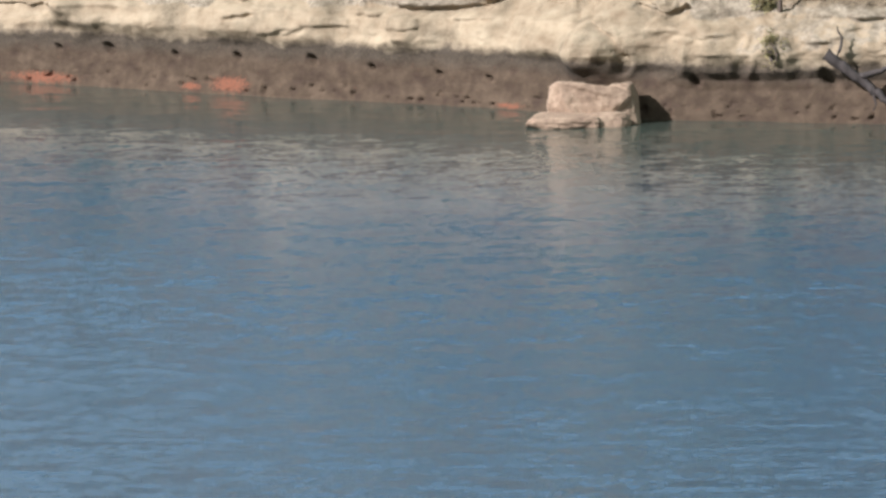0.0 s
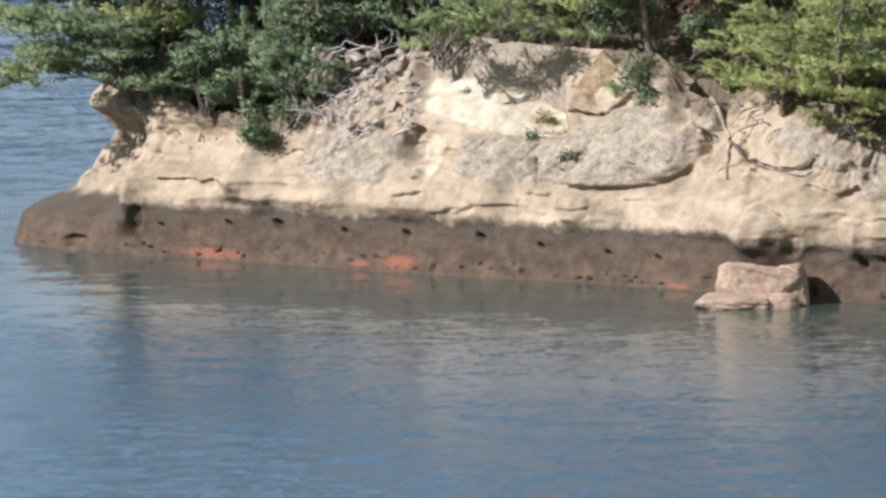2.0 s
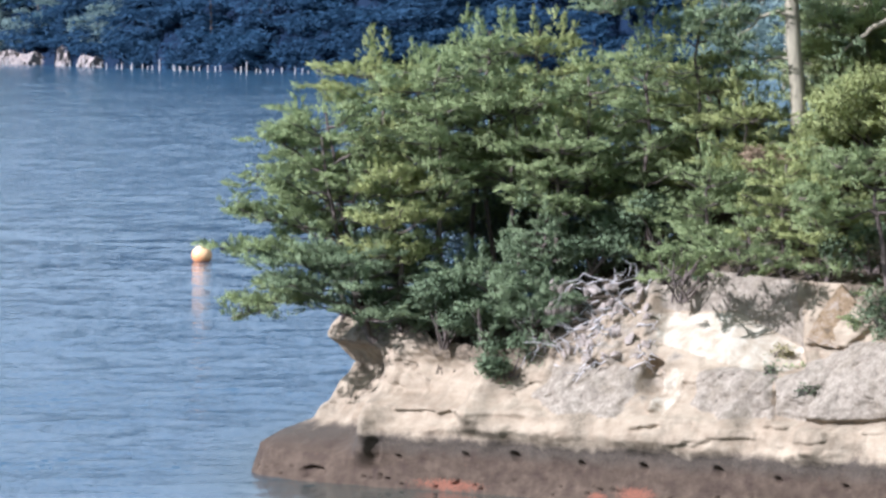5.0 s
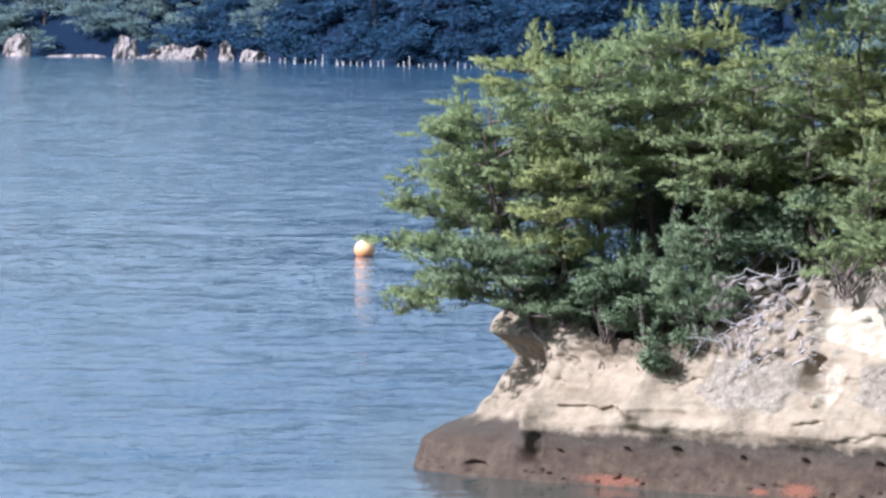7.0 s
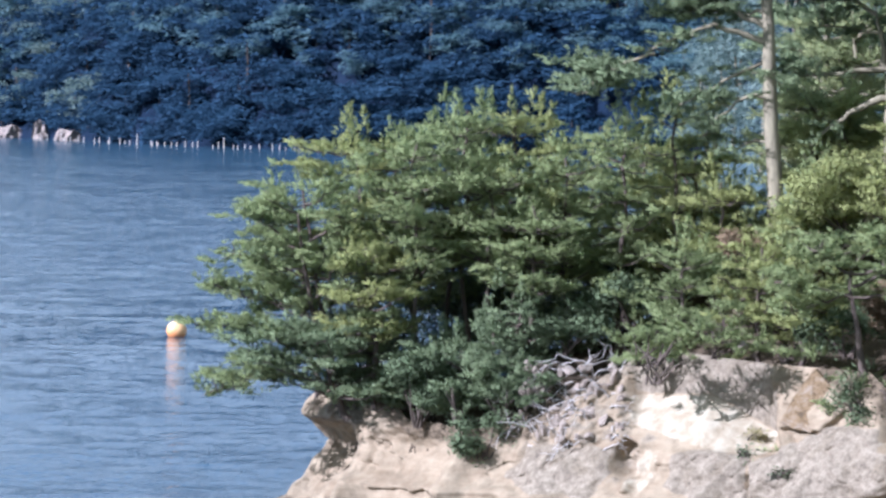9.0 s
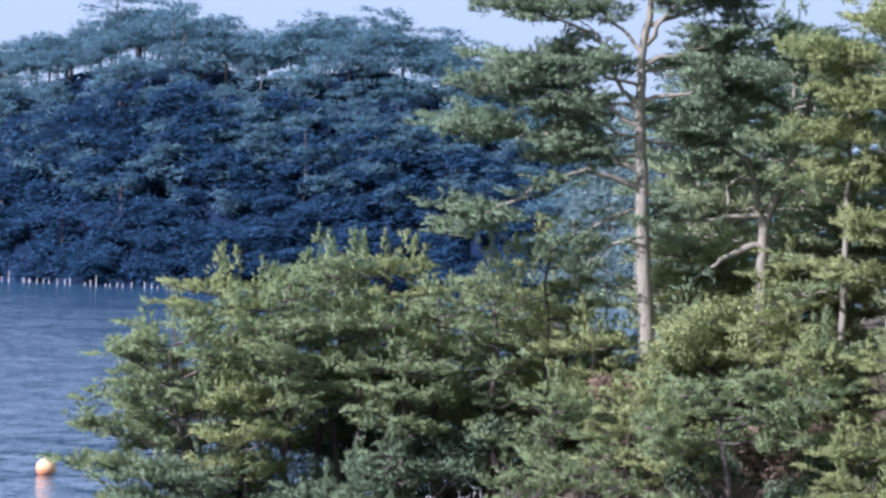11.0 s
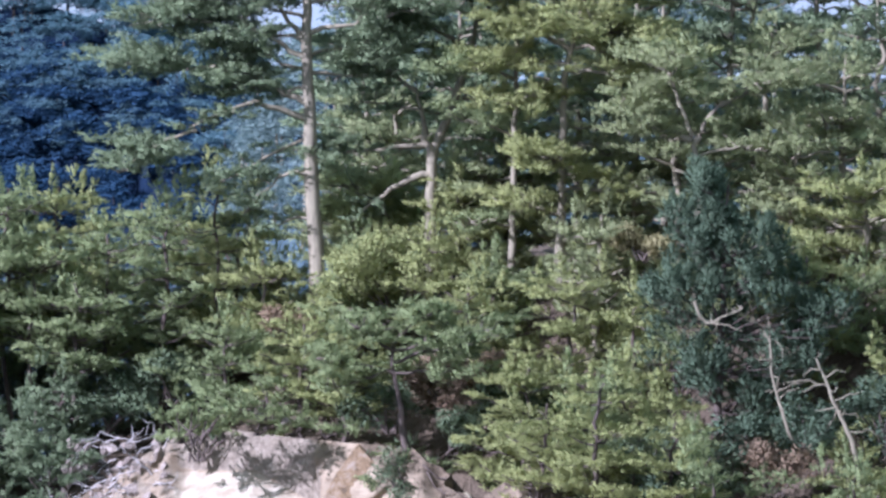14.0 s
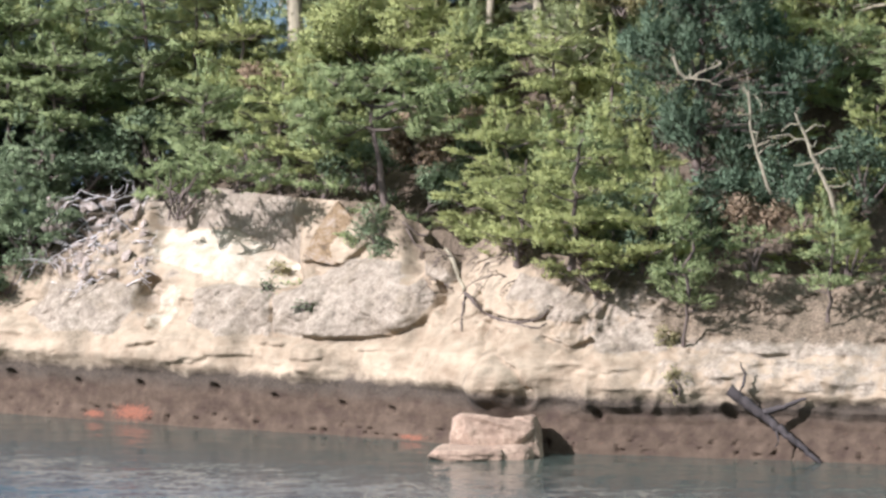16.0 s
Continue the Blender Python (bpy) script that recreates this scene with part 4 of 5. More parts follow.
# a pair of straight pines with shelves of foliage
old_pine(12.95, 182, 8.4, [(0, 0, 8.4), (0, 0, 12), (0.05, 0, 15), (0.1, 0, 18.3), (0.5, 0, 20.2), (0.9, 0, 22.0)], 0.2, [
    ((0, 0, 14.0), (-1.8, -0.5, 14.3), 0.1, 0.06, 5, 0.8), ((0, 0, 14.9), (1.9, -0.5, 14.6), 0.1, 0.06, 5, 0.85), ((0, -0.1, 15.6), (-0.6, -1.2, 15.9), 0, 0.05, 5, 0.9), ((0, 0, 13.2), (1.6, -0.6, 13.0), 0.1, 0.05, 4, 0.7),
    ((0.3, 0, 19.3), (-2.0, 0, 20.4), 0.1, 0.09, 7, 1.0), ((0.4, 0, 19.8), (3.0, -0.2, 19.6), 0.2, 0.09, 7, 1.0), ((0.6, 0, 20.6), (2.8, 0.2, 21.4), 0.1, 0.08, 7, 1.0),
    ((0.8, 0, 21.6), (-0.6, 0, 22.9), 0, 0.06, 7, 1.0), ((0.9, 0, 21.9), (1.8, 0, 23.1), 0, 0.06, 6, 1.0), ((0.2, 0, 18.7), (2.6, -0.4, 18.3), 0.1, 0.06, 5, 0.9),
    ((0.2, 0, 18.9), (-2.8, -0.5, 18.7), 0.1, 0.06, 7, 1.0), ((0.6, 0, 20.4), (-2.5, -0.4, 21.5), 0.1, 0.06, 7, 1.0), ((0.5, 0, 20.0), (0.8, -1.5, 20.3), 0.1, 0.05, 6, 1.0), ((0.8, 0, 21.4), (2.9, 0, 22.5), 0.1, 0.05, 7, 1.0),
    ((0.15, 0, 18.1), (-1.9, -0.6, 17.5), 0.1, 0.05, 6, 0.9), ((0.4, 0, 19.4), (3.4, -0.6, 18.9), 0.1, 0.06, 7, 1.0)],
    "straight old pine with pale trunk and layered shelves", LEAF_BRIGHT, BARK, 3)
old_pine(11.45, 183.5, 9.0, [(0, 0, 9.0), (0.05, 0, 13), (0.1, 0, 18), (0.1, 0, 20.6)], 0.16, [
    ((0, 0, 13.6), (-1.5, -0.5, 13.6), 0.1, 0.05, 4, 0.7), ((0.1, 0, 16.5), (-1.6, -0.5, 17.0), 0.1, 0.05, 4, 0.7), ((0.1, 0, 18.4), (-2.2, -0.3, 19.0), 0.1, 0.06, 6, 0.9),
    ((0.1, 0, 19.4), (1.4, 0.4, 20.3), 0.1, 0.05, 5, 0.9), ((0.1, 0, 20.2), (-1.0, 0, 21.6), 0.1, 0.05, 6, 0.9)],
    "slim old pine beside a thicker one", LEAF_PINE, BARK, 4)
# the flat-topped pine with a bent neck
old_pine(17.1, 178, 10.4, [(0, 0, 10.4), (0, 0, 13.5), (-0.05, 0, 15.2), (-0.3, 0, 16.7)], 0.24, [
    ((-0.3, 0, 16.5), (-2.6, 0, 17.5), -0.1, 0.1, 7, 0.95), ((-0.2, 0, 16.4), (0.7, -0.3, 17.8), 0.1, 0.1, 3, 0.7), ((0.6, -0.3, 17.6), (2.8, 0, 18.5), 0.1, 0.07, 7, 0.95), ((-0.25, 0, 16.6), (-1.2, 0.4, 19.3), 0, 0.07, 6, 1.0),
    ((-0.2, 0, 15.9), (2.2, 0, 16.2), 0.2, 0.05, 4, 0.8)],
    "flat-topped pine with a bent grey trunk", LEAF_GREY, BARK, 5)

# the dark umbrella pine at the cliff edge
old_pine(7.75, 174, 6.6, [(0, 0, 6.6), (-0.15, 0, 7.4), (-0.35, 0, 8.6), (-0.5, 0, 9.5), (-0.5, 0, 10.3)], 0.13, [
    ((-0.4, 0, 9.1), (-2.9, -0.3, 9.6), 0.15, 0.06, 5, 0.75), ((-0.5, 0, 9.5), (1.8, -0.3, 10.1), 0.1, 0.06, 5, 0.75), ((-0.5, 0, 9.8), (-1.7, -0.6, 10.6), 0.1, 0.05, 5, 0.75),
    ((-0.5, 0, 10.1), (0.6, 0, 11.0), 0.1, 0.05, 5, 0.75), ((-0.45, 0, 9.3), (-2.6, -0.8, 8.6), 0.1, 0.04, 4, 0.6), ((-0.5, 0, 9.9), (2.5, -0.5, 10.6), 0.1, 0.05, 5, 0.75), ((-0.4, 0, 9.2), (2.2, -0.5, 9.3), 0.1, 0.04, 4, 0.65)],
    "low umbrella pine with a dark stem at the cliff edge", LEAF_PINE, BARK_DARK, 6, group="pines at the cliff edge")

old_pine(-8.9, 183.2, 4.9, [(0, 0, 4.9), (-0.3, 0, 6.2), (-0.9, 0, 7.8), (-1.3, 0, 9.6), (-1.5, 0, 11.4)], 0.12, [
    ((-0.4, 0, 6.3), (-4.0, -0.3, 5.4), 0.3, 0.055, 9, 0.75), ((-0.7, 0, 7.2), (-4.6, -0.5, 7.6), 0.1, 0.05, 8, 0.6), ((-0.9, 0, 7.8), (-4.3, 0.3, 8.9), -0.1, 0.05, 7, 0.55), ((-1.2, 0, 9.2), (-3.6, -0.3, 9.9), 0.1, 0.04, 6, 0.6),
    ((-1.3, 0, 9.8), (-3.4, 0.2, 11.3), 0.1, 0.04, 7, 0.6), ((-1.3, 0, 10.2), (0.4, -0.5, 11.0), 0.1, 0.04, 6, 0.6), ((-0.6, 0, 7.0), (1.6, -0.7, 7.6), 0.1, 0.04, 6, 0.6), ((-1.0, 0, 8.4), (1.0, -0.7, 9.2), 0.1, 0.04, 6, 0.6)],
    "young pine leaning out over the rocky tip", LEAF_PINE, BARK_DARK, 7, group="young pines on the tip", tuft=0.225, density=54)

for k, (px, py, top, cf, sp) in enumerate(((13.0, 167.6, 9.4, 4.9, 2.3), (15.2, 167.4, 8.2, 5.0, 1.9), (11.5, 169.4, 8.6, 5.6, 1.7))):
    pine(px, py, top, cf, sp, 20, "bright green pine hanging over the cliff edge", LEAF_BRIGHT, r0=0.1, seed=70 + k, pad=0.62, group="pines at the cliff edge", foot=5.3, lean=(0.2, -0.9), density=80, tuft=0.19)

for k, (px, py, top, cf, sp, ft) in enumerate(((16.2, 165.7, 7.3, 4.0, 1.15, 3.2), (20.4, 165.0, 7.2, 4.7, 1.2, 4.0))):
    pine(px, py, top, cf, sp, 14, "small thin pine rooted low on the cliff", LEAF_PINE, r0=0.06, seed=140 + k, pad=0.5, group="pines at the cliff edge", foot=ft, lean=(0.1, -0.7))

SLOPE = "layered green pine on the slope above the cliff"
MIDDLE = [  # x, y, top, crown from, spread, limbs
    (-4.6, 190.6, 13.0, 7.2, 2.4, 30), (-0.8, 190.8, 13.2, 7.8, 2.4, 30), (-2.7, 191.6, 12.6, 7.4, 2.4, 30), (2.2, 191.4, 12.8, 8.4, 2.2, 26),
    (2.6, 187.4, 13.6, 8.6, 2.4, 26), (4.0, 186.6, 12.4, 8.6, 2.0, 22), (0.9, 188.0, 13.8, 8.4, 2.3, 26), (-2.4, 188.4, 13.2, 8.4, 2.2, 24), (-6.8, 189.4, 12.6, 7.8, 2.2, 24),
    (0.2, 184.5, 14.6, 8.4, 2.2, 22), (1.9, 185.6, 15.5, 8.8, 2.4, 24), (3.4, 183.0, 12.6, 8.8, 2.0, 18), (2.2, 179.5, 10.6, 7.8, 2.0, 18), (4.6, 178.6, 10.6, 8.0, 2.1, 18), (5.9, 177.0, 10.0, 7.6, 1.8, 16),
    (6.6, 181.5, 13.2, 9.6, 2.0, 18), (8.6, 180.6, 13.6, 10.0, 2.0, 18), (9.8, 177.6, 11.9, 8.6, 1.8, 18), (10.6, 179.5, 12.6, 9.4, 1.9, 18),
    (13.0, 176.4, 12.4, 7.6, 2.2, 24), (11.4, 172.6, 9.6, 5.2, 2.2, 24), (13.6, 171.6, 9.4, 4.8, 2.3, 24), (14.8, 174.6, 11.4, 6.8, 2.0, 20), (12.2, 170.6, 7.4, 4.6, 1.8, 18),
    (16.5, 169.6, 7.6, 5.0, 1.2, 12), (20.8, 168.6, 7.4, 5.0, 1.3, 14), (15.6, 171.4, 8.8, 6.4, 1.3, 12), (21.8, 173.5, 12.6, 7.6, 2.2, 22), (19.9, 172.4, 13.2, 7.6, 2.0, 20), (-3.9, 181.4, 7.6, 5.2, 1.3, 14), (-3.0, 181.4, 8.8, 6.9, 1.2, 12), (-5.9, 182.4, 7.2, 5.4, 1.4, 14), (22.6, 170.8, 10.2, 6.4, 1.8, 18), (24.5, 172.5, 13.0, 6.5, 2.4, 22)]
for k, (px, py, top, cf, sp, nl) in enumerate(MIDDLE):
    pine(px, py, top, cf, sp, nl + 5, SLOPE, LEAF_OLD_SHADE if px < -2.2 and top < 9 else [LEAF_PINE, LEAF_BRIGHT, LEAF_BRIGHT][k % 3], r0=0.1, seed=40 + k, pad=0.66, group="pines on the slope", density=72 if py < 181 else 54, tuft=0.2 if py < 181 else 0.23)

WOOD = "tall pine in the wood on the island"
BEHIND = [(20.6, 195, 25.6, 14.0, 3.8), (24.2, 195, 26.2, 14.0, 3.8), (7.4, 188, 15.2, 10.8, 2.3), (10.8, 187, 16.0, 11.2, 2.3), (13.8, 186.5, 16.4, 11.4, 2.3), (15.4, 184, 15.6, 11.0, 2.2), (12.0, 191, 18.2, 12.0, 2.4), (17.6, 186, 17.6, 12.0, 2.4), (19.6, 180.5, 15.2, 11.0, 2.2),
          (7.2, 198, 22.4, 15.0, 3.2), (10.5, 200, 23.4, 15.5, 3.2), (14.5, 194, 24.7, 16.0, 3.6), (16.0, 189, 25.2, 17.0, 3.4), (19.2, 190, 25.6, 16.5, 3.6), (22.4, 191, 26.0, 15.0, 3.6), (19.8, 183, 20.6, 14.5, 2.8),
          (22.0, 181, 19.5, 13.6, 2.8), (20.2, 178.5, 16.8, 12.0, 2.6), (23.6, 184, 22.5, 14.0, 3.2), (15.2, 186, 20.4, 14.5, 2.8), (16.8, 182.5, 19.0, 14.0, 2.5), (24.6, 178, 17.0, 11.0, 2.8), (22.2, 176.5, 15.4, 10.5, 2.4),
          (8.0, 193, 18.4, 13.6, 2.8), (6.6, 190, 15.4, 12.0, 2.4), (11.6, 188, 17.8, 13.0, 2.4), (10.0, 186, 15.0, 12.0, 2.0), (26.0, 187, 24.5, 14.0, 3.4), (9.2, 216, 22.8, 13.0, 3.6), (7.4, 206, 17.5, 12.0, 2.6), (12.0, 208, 22.4, 13.0, 3.6), (18.0, 200, 24.0, 13.0, 3.6), (14.0, 178.4, 14.2, 10.4, 2.0), (18.6, 176.0, 13.8, 9.0, 2.2)]
for k, (px, py, top, cf, sp) in enumerate(BEHIND):
    far = py > 203
    pine(px, py, top, cf, sp, 26, WOOD, LEAF_OLD_SHADE if top > 21 else [LEAF_GREY, LEAF_GREY, LEAF_BRIGHT, LEAF_GREY][k % 4], bark=BARK, r0=0.19, seed=90 + k, pad=0.85, density=38 if py < 187 else 28, tuft=0.255 if py < 187 else 0.33, group="pines in the wood", cone=0.45, foot=9.0 if far else None)

# the dark evergreen with a pointed top
def evergreen(x, y, z0, top, spread, seed):
    global rng
    rng = np.random.default_rng(seed)
    base = tree_base("evergreen_tree", x, y, z0, "dense dark evergreen tree with a pointed top", "tree", "")
    wood, crown = Heap(), Heap()
    h = top - z0
    tube(wood, bend((0, 0, 0), (0.2, 0, h * 0.95), 9, 0, 0.06), np.linspace(0.16, 0.03, 9), 8)
    pts = []
    lumps = ((-0.5, 0.93, 0.5), (-0.3, 0.82, 0.85), (0.1, 0.72, 1.0), (-0.7, 0.72, 0.9), (-0.3, 0.77, 0.9), (1.3, 0.70, 0.8), (-1.2, 0.58, 0.9), (0.6, 0.58, 1.1), (1.9, 0.60, 0.8), (-1.6, 0.46, 0.8), (0.0, 0.44, 1.2), (1.7, 0.44, 1.1), (2.9, 0.42, 0.8),
             (-0.9, 0.3, 1.0), (0.9, 0.3, 1.1), (2.3, 0.27, 0.9), (-0.2, 0.16, 0.9), (1.3, 0.14, 0.9))
    for lx, u, r in lumps:
        for k in range(9):
            q = rng.normal(0, 0.55, 3) * r
            c = np.array([lx + q[0], q[1] * 1.3, u * h + 0.6 * q[2]])
            m = rng.integers(34, 70)
            up = rng.uniform(0, 1, (m, 1))
            lean = np.array([rng.normal(0, 0.2), rng.normal(0, 0.2), rng.uniform(0.35, 0.9)])
            q = rng.normal(0, 0.2, (m, 3)) * (1.2 - 0.9 * up)
            pts.append(grown(c + q + up * lean, unit_rows(q * 2 + lean), unit_rows(q * 4 + [0, 0, 0.5])))
            tube(wood, bend((0.1 * u, 0, max(0, u * h - 0.5)), c, 4, 0, 0.03), np.linspace(0.03, 0.012, 4), 5)
    scatter(crown, SHOOTS, np.concatenate(pts), 0.26)
    child("trunk", wood.mesh("trunk", BARK_DARK, True), base)
    child("crown", crown.mesh("crown", LEAF_EVERGREEN), base)


evergreen(17.1, 170.8, 7.6, 15.6, 2.1, 77)

# shrubs hanging over the edge: x, y, middle z, half sizes, words, leaves, kind of tuft, number of tufts
BUSHES = [
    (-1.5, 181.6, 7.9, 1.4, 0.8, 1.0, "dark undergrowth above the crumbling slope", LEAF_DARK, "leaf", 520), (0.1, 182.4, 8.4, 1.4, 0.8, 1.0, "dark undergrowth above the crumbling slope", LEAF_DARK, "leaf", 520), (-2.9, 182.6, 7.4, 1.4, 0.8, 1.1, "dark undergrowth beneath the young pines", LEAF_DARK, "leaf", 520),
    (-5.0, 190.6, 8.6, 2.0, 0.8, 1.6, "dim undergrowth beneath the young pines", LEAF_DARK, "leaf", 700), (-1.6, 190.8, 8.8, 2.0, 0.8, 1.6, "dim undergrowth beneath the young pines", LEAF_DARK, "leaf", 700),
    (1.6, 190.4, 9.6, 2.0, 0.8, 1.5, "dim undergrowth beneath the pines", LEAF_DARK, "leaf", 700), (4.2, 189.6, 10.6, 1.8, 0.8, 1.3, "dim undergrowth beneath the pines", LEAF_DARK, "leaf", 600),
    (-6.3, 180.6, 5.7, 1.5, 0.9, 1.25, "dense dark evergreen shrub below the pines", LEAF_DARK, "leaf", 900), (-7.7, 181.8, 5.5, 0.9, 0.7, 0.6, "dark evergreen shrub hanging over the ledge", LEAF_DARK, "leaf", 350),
    (-3.6, 179.6, 5.5, 1.3, 0.8, 0.8, "dull green shrub with some yellow leaves", LEAF_OLD_SHADE, "needle", 420), (-4.6, 180.6, 6.8, 1.6, 0.9, 0.7, "dull mixed shrub under the pines", LEAF_OLD_SHADE, "needle", 420),
    (1.3, 177.2, 7.3, 1.4, 0.8, 1.1, "green boughs hanging over the niche", LEAF_PINE, "needle", 800), (3.6, 177.4, 8.2, 1.4, 0.8, 0.7, "low green shrub on the edge", LEAF_PINE, "needle", 400),
    (5.3, 175.9, 7.4, 1.4, 0.6, 0.35, "trailing green sprays on the cliff edge", LEAF_PINE, "needle", 280), (7.5, 181.0, 12.1, 2.2, 1.2, 1.4, "bright green bush under the tall pine", LEAF_BRIGHT, "leaf", 1500),
    (10.0, 180.2, 11.4, 1.6, 1.2, 1.0, "yellow-green bush on the slope", LEAF_BRIGHT, "needle", 700), (5.6, 182.4, 11.7, 1.3, 0.8, 0.9, "bright green bush beside the tall trunk", LEAF_BRIGHT, "leaf", 400),
    (4.2, 181.4, 10.4, 1.0, 0.7, 0.6, "brown withered bush under the tall pine", LEAF_DRY, "leaf", 260), (8.8, 174.8, 8.7, 1.1, 0.7, 0.6, "brown dry brush behind the umbrella pine", LEAF_DRY, "leaf", 380),
    (18.4, 167.2, 7.1, 1.2, 0.6, 1.1, "brown dry brush hanging down the slope", LEAF_DRY, "leaf", 520), (15.2, 177.0, 13.3, 1.1, 0.8, 0.6, "bush with yellowing leaves", LEAF_YELLOW, "leaf", 420),
    (13.8, 167.6, 6.0, 1.9, 0.9, 1.5, "green pine boughs hanging over the cliff", LEAF_BRIGHT, "needle", 900), (11.6, 169.6, 6.4, 1.2, 0.7, 0.8, "bright green boughs hanging over the cliff", LEAF_BRIGHT, "needle", 420),
    (16.2, 166.6, 5.6, 0.9, 0.5, 1.2, "thin green shrub at the foot of the slope", LEAF_PINE, "leaf", 240), (17.3, 167.6, 6.6, 1.0, 0.6, 0.8, "dark sprays over the slope", LEAF_DARK, "leaf", 240), (4.0, 172.0, 4.5, 0.3, 0.15, 0.16, "small dark tufts growing from the rock face", LEAF_DARK, "leaf", 14),
    (0.5, 182.0, 8.6, 1.8, 1.2, 0.9, "undergrowth beneath the pines", LEAF_PINE, "needle", 420), (3.4, 181.0, 9.3, 1.6, 1.0, 0.8, "green undergrowth on the slope", LEAF_PINE, "leaf", 420),
    (11.8, 175.2, 9.2, 1.6, 0.9, 1.0, "green undergrowth above the cliff", LEAF_BRIGHT, "needle", 520), (21.2, 168.0, 6.0, 0.9, 0.6, 0.9, "bright green young pine shrub", LEAF_BRIGHT, "needle", 320),
    (-8.6, 183.6, 5.4, 0.7, 0.6, 0.35, "brownish green shrub on the rock ledge", LEAF_PINE, "leaf", 140), (-4.1, 178.9, 4.3, 1.2, 0.6, 0.7, "dark twiggy shrub on the broken rock", LEAF_DARK, "leaf", 260),
    (16.2, 174.4, 9.2, 1.8, 1.0, 1.4, "dark undergrowth beside the evergreen", LEAF_PINE, "leaf", 600),
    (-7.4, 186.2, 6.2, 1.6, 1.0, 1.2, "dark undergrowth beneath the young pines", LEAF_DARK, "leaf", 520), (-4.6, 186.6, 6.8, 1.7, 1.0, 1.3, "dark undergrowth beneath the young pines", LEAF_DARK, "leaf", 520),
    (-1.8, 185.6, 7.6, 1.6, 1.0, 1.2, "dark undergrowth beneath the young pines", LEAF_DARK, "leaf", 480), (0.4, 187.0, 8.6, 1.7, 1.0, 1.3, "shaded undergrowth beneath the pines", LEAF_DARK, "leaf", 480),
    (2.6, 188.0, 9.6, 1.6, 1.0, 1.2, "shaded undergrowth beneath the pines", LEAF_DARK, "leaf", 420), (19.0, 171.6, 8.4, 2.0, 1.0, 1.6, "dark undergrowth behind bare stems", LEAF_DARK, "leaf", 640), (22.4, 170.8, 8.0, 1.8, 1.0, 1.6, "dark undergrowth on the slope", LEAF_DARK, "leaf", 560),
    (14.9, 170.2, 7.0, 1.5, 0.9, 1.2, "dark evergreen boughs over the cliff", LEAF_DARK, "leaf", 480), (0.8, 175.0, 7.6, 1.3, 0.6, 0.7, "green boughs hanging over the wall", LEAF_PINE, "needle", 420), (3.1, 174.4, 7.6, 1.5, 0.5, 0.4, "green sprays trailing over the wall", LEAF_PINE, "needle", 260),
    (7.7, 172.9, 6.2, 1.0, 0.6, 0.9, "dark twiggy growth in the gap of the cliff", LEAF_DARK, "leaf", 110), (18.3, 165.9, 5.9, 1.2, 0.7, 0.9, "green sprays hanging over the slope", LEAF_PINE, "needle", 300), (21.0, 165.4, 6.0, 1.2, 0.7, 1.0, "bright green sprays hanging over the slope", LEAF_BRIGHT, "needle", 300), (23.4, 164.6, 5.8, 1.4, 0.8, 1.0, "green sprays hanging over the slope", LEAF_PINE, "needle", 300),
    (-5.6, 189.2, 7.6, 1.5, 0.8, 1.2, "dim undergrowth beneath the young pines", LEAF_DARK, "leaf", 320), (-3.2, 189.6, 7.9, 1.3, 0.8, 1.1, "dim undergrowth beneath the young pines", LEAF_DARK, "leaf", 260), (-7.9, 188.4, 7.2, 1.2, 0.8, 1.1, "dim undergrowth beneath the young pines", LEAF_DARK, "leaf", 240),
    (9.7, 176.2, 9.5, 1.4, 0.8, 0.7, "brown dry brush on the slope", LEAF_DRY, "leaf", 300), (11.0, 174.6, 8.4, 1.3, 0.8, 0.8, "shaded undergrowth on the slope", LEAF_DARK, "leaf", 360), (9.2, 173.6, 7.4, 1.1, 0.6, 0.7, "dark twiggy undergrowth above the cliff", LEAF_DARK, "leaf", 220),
    (1.2, 174.3, 7.8, 1.2, 0.7, 0.9, "green boughs hanging over the niche", LEAF_PINE, "needle", 460), (3.3, 173.9, 8.1, 1.5, 0.6, 0.4, "long green sprays reaching over the wall", LEAF_PINE, "needle", 300), (5.4, 180.5, 10.2, 1.5, 0.8, 0.7, "green undergrowth beside the tall pine", LEAF_PINE, "leaf", 320),
    (-5.0, 179.6, 5.4, 1.2, 0.6, 0.7, "dull green sprays hanging over the pale rock", LEAF_OLD_SHADE, "needle", 320),
    # four shrubs in the darkest leaf, added to stand for deep shade here
    (15.3, 167.4, 6.2, 0.9, 0.7, 1.0, "dense dark boughs added for the shade below the pines", LEAF_EVERGREEN, "leaf", 300), (17.4, 167.9, 7.5, 1.0, 0.8, 0.9, "dense dark boughs added for the shade on the slope", LEAF_EVERGREEN, "leaf", 320),
    (19.6, 168.8, 8.2, 1.2, 0.8, 1.1, "dense dark growth added for the shade behind bare stems", LEAF_EVERGREEN, "leaf", 380), (21.9, 168.6, 8.2, 1.3, 0.8, 1.2, "dense dark growth added for the shade on the slope", LEAF_EVERGREEN, "leaf", 380),
    (7.3, 176.0, 8.0, 1.5, 0.8, 0.8, "shaded undergrowth behind the umbrella pine", LEAF_DARK, "leaf", 360)]
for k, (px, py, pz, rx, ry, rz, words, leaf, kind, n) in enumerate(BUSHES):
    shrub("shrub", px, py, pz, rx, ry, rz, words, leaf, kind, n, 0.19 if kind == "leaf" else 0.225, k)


# low growth that covers the slope between the pines
slope_rng = np.random.default_rng(404)
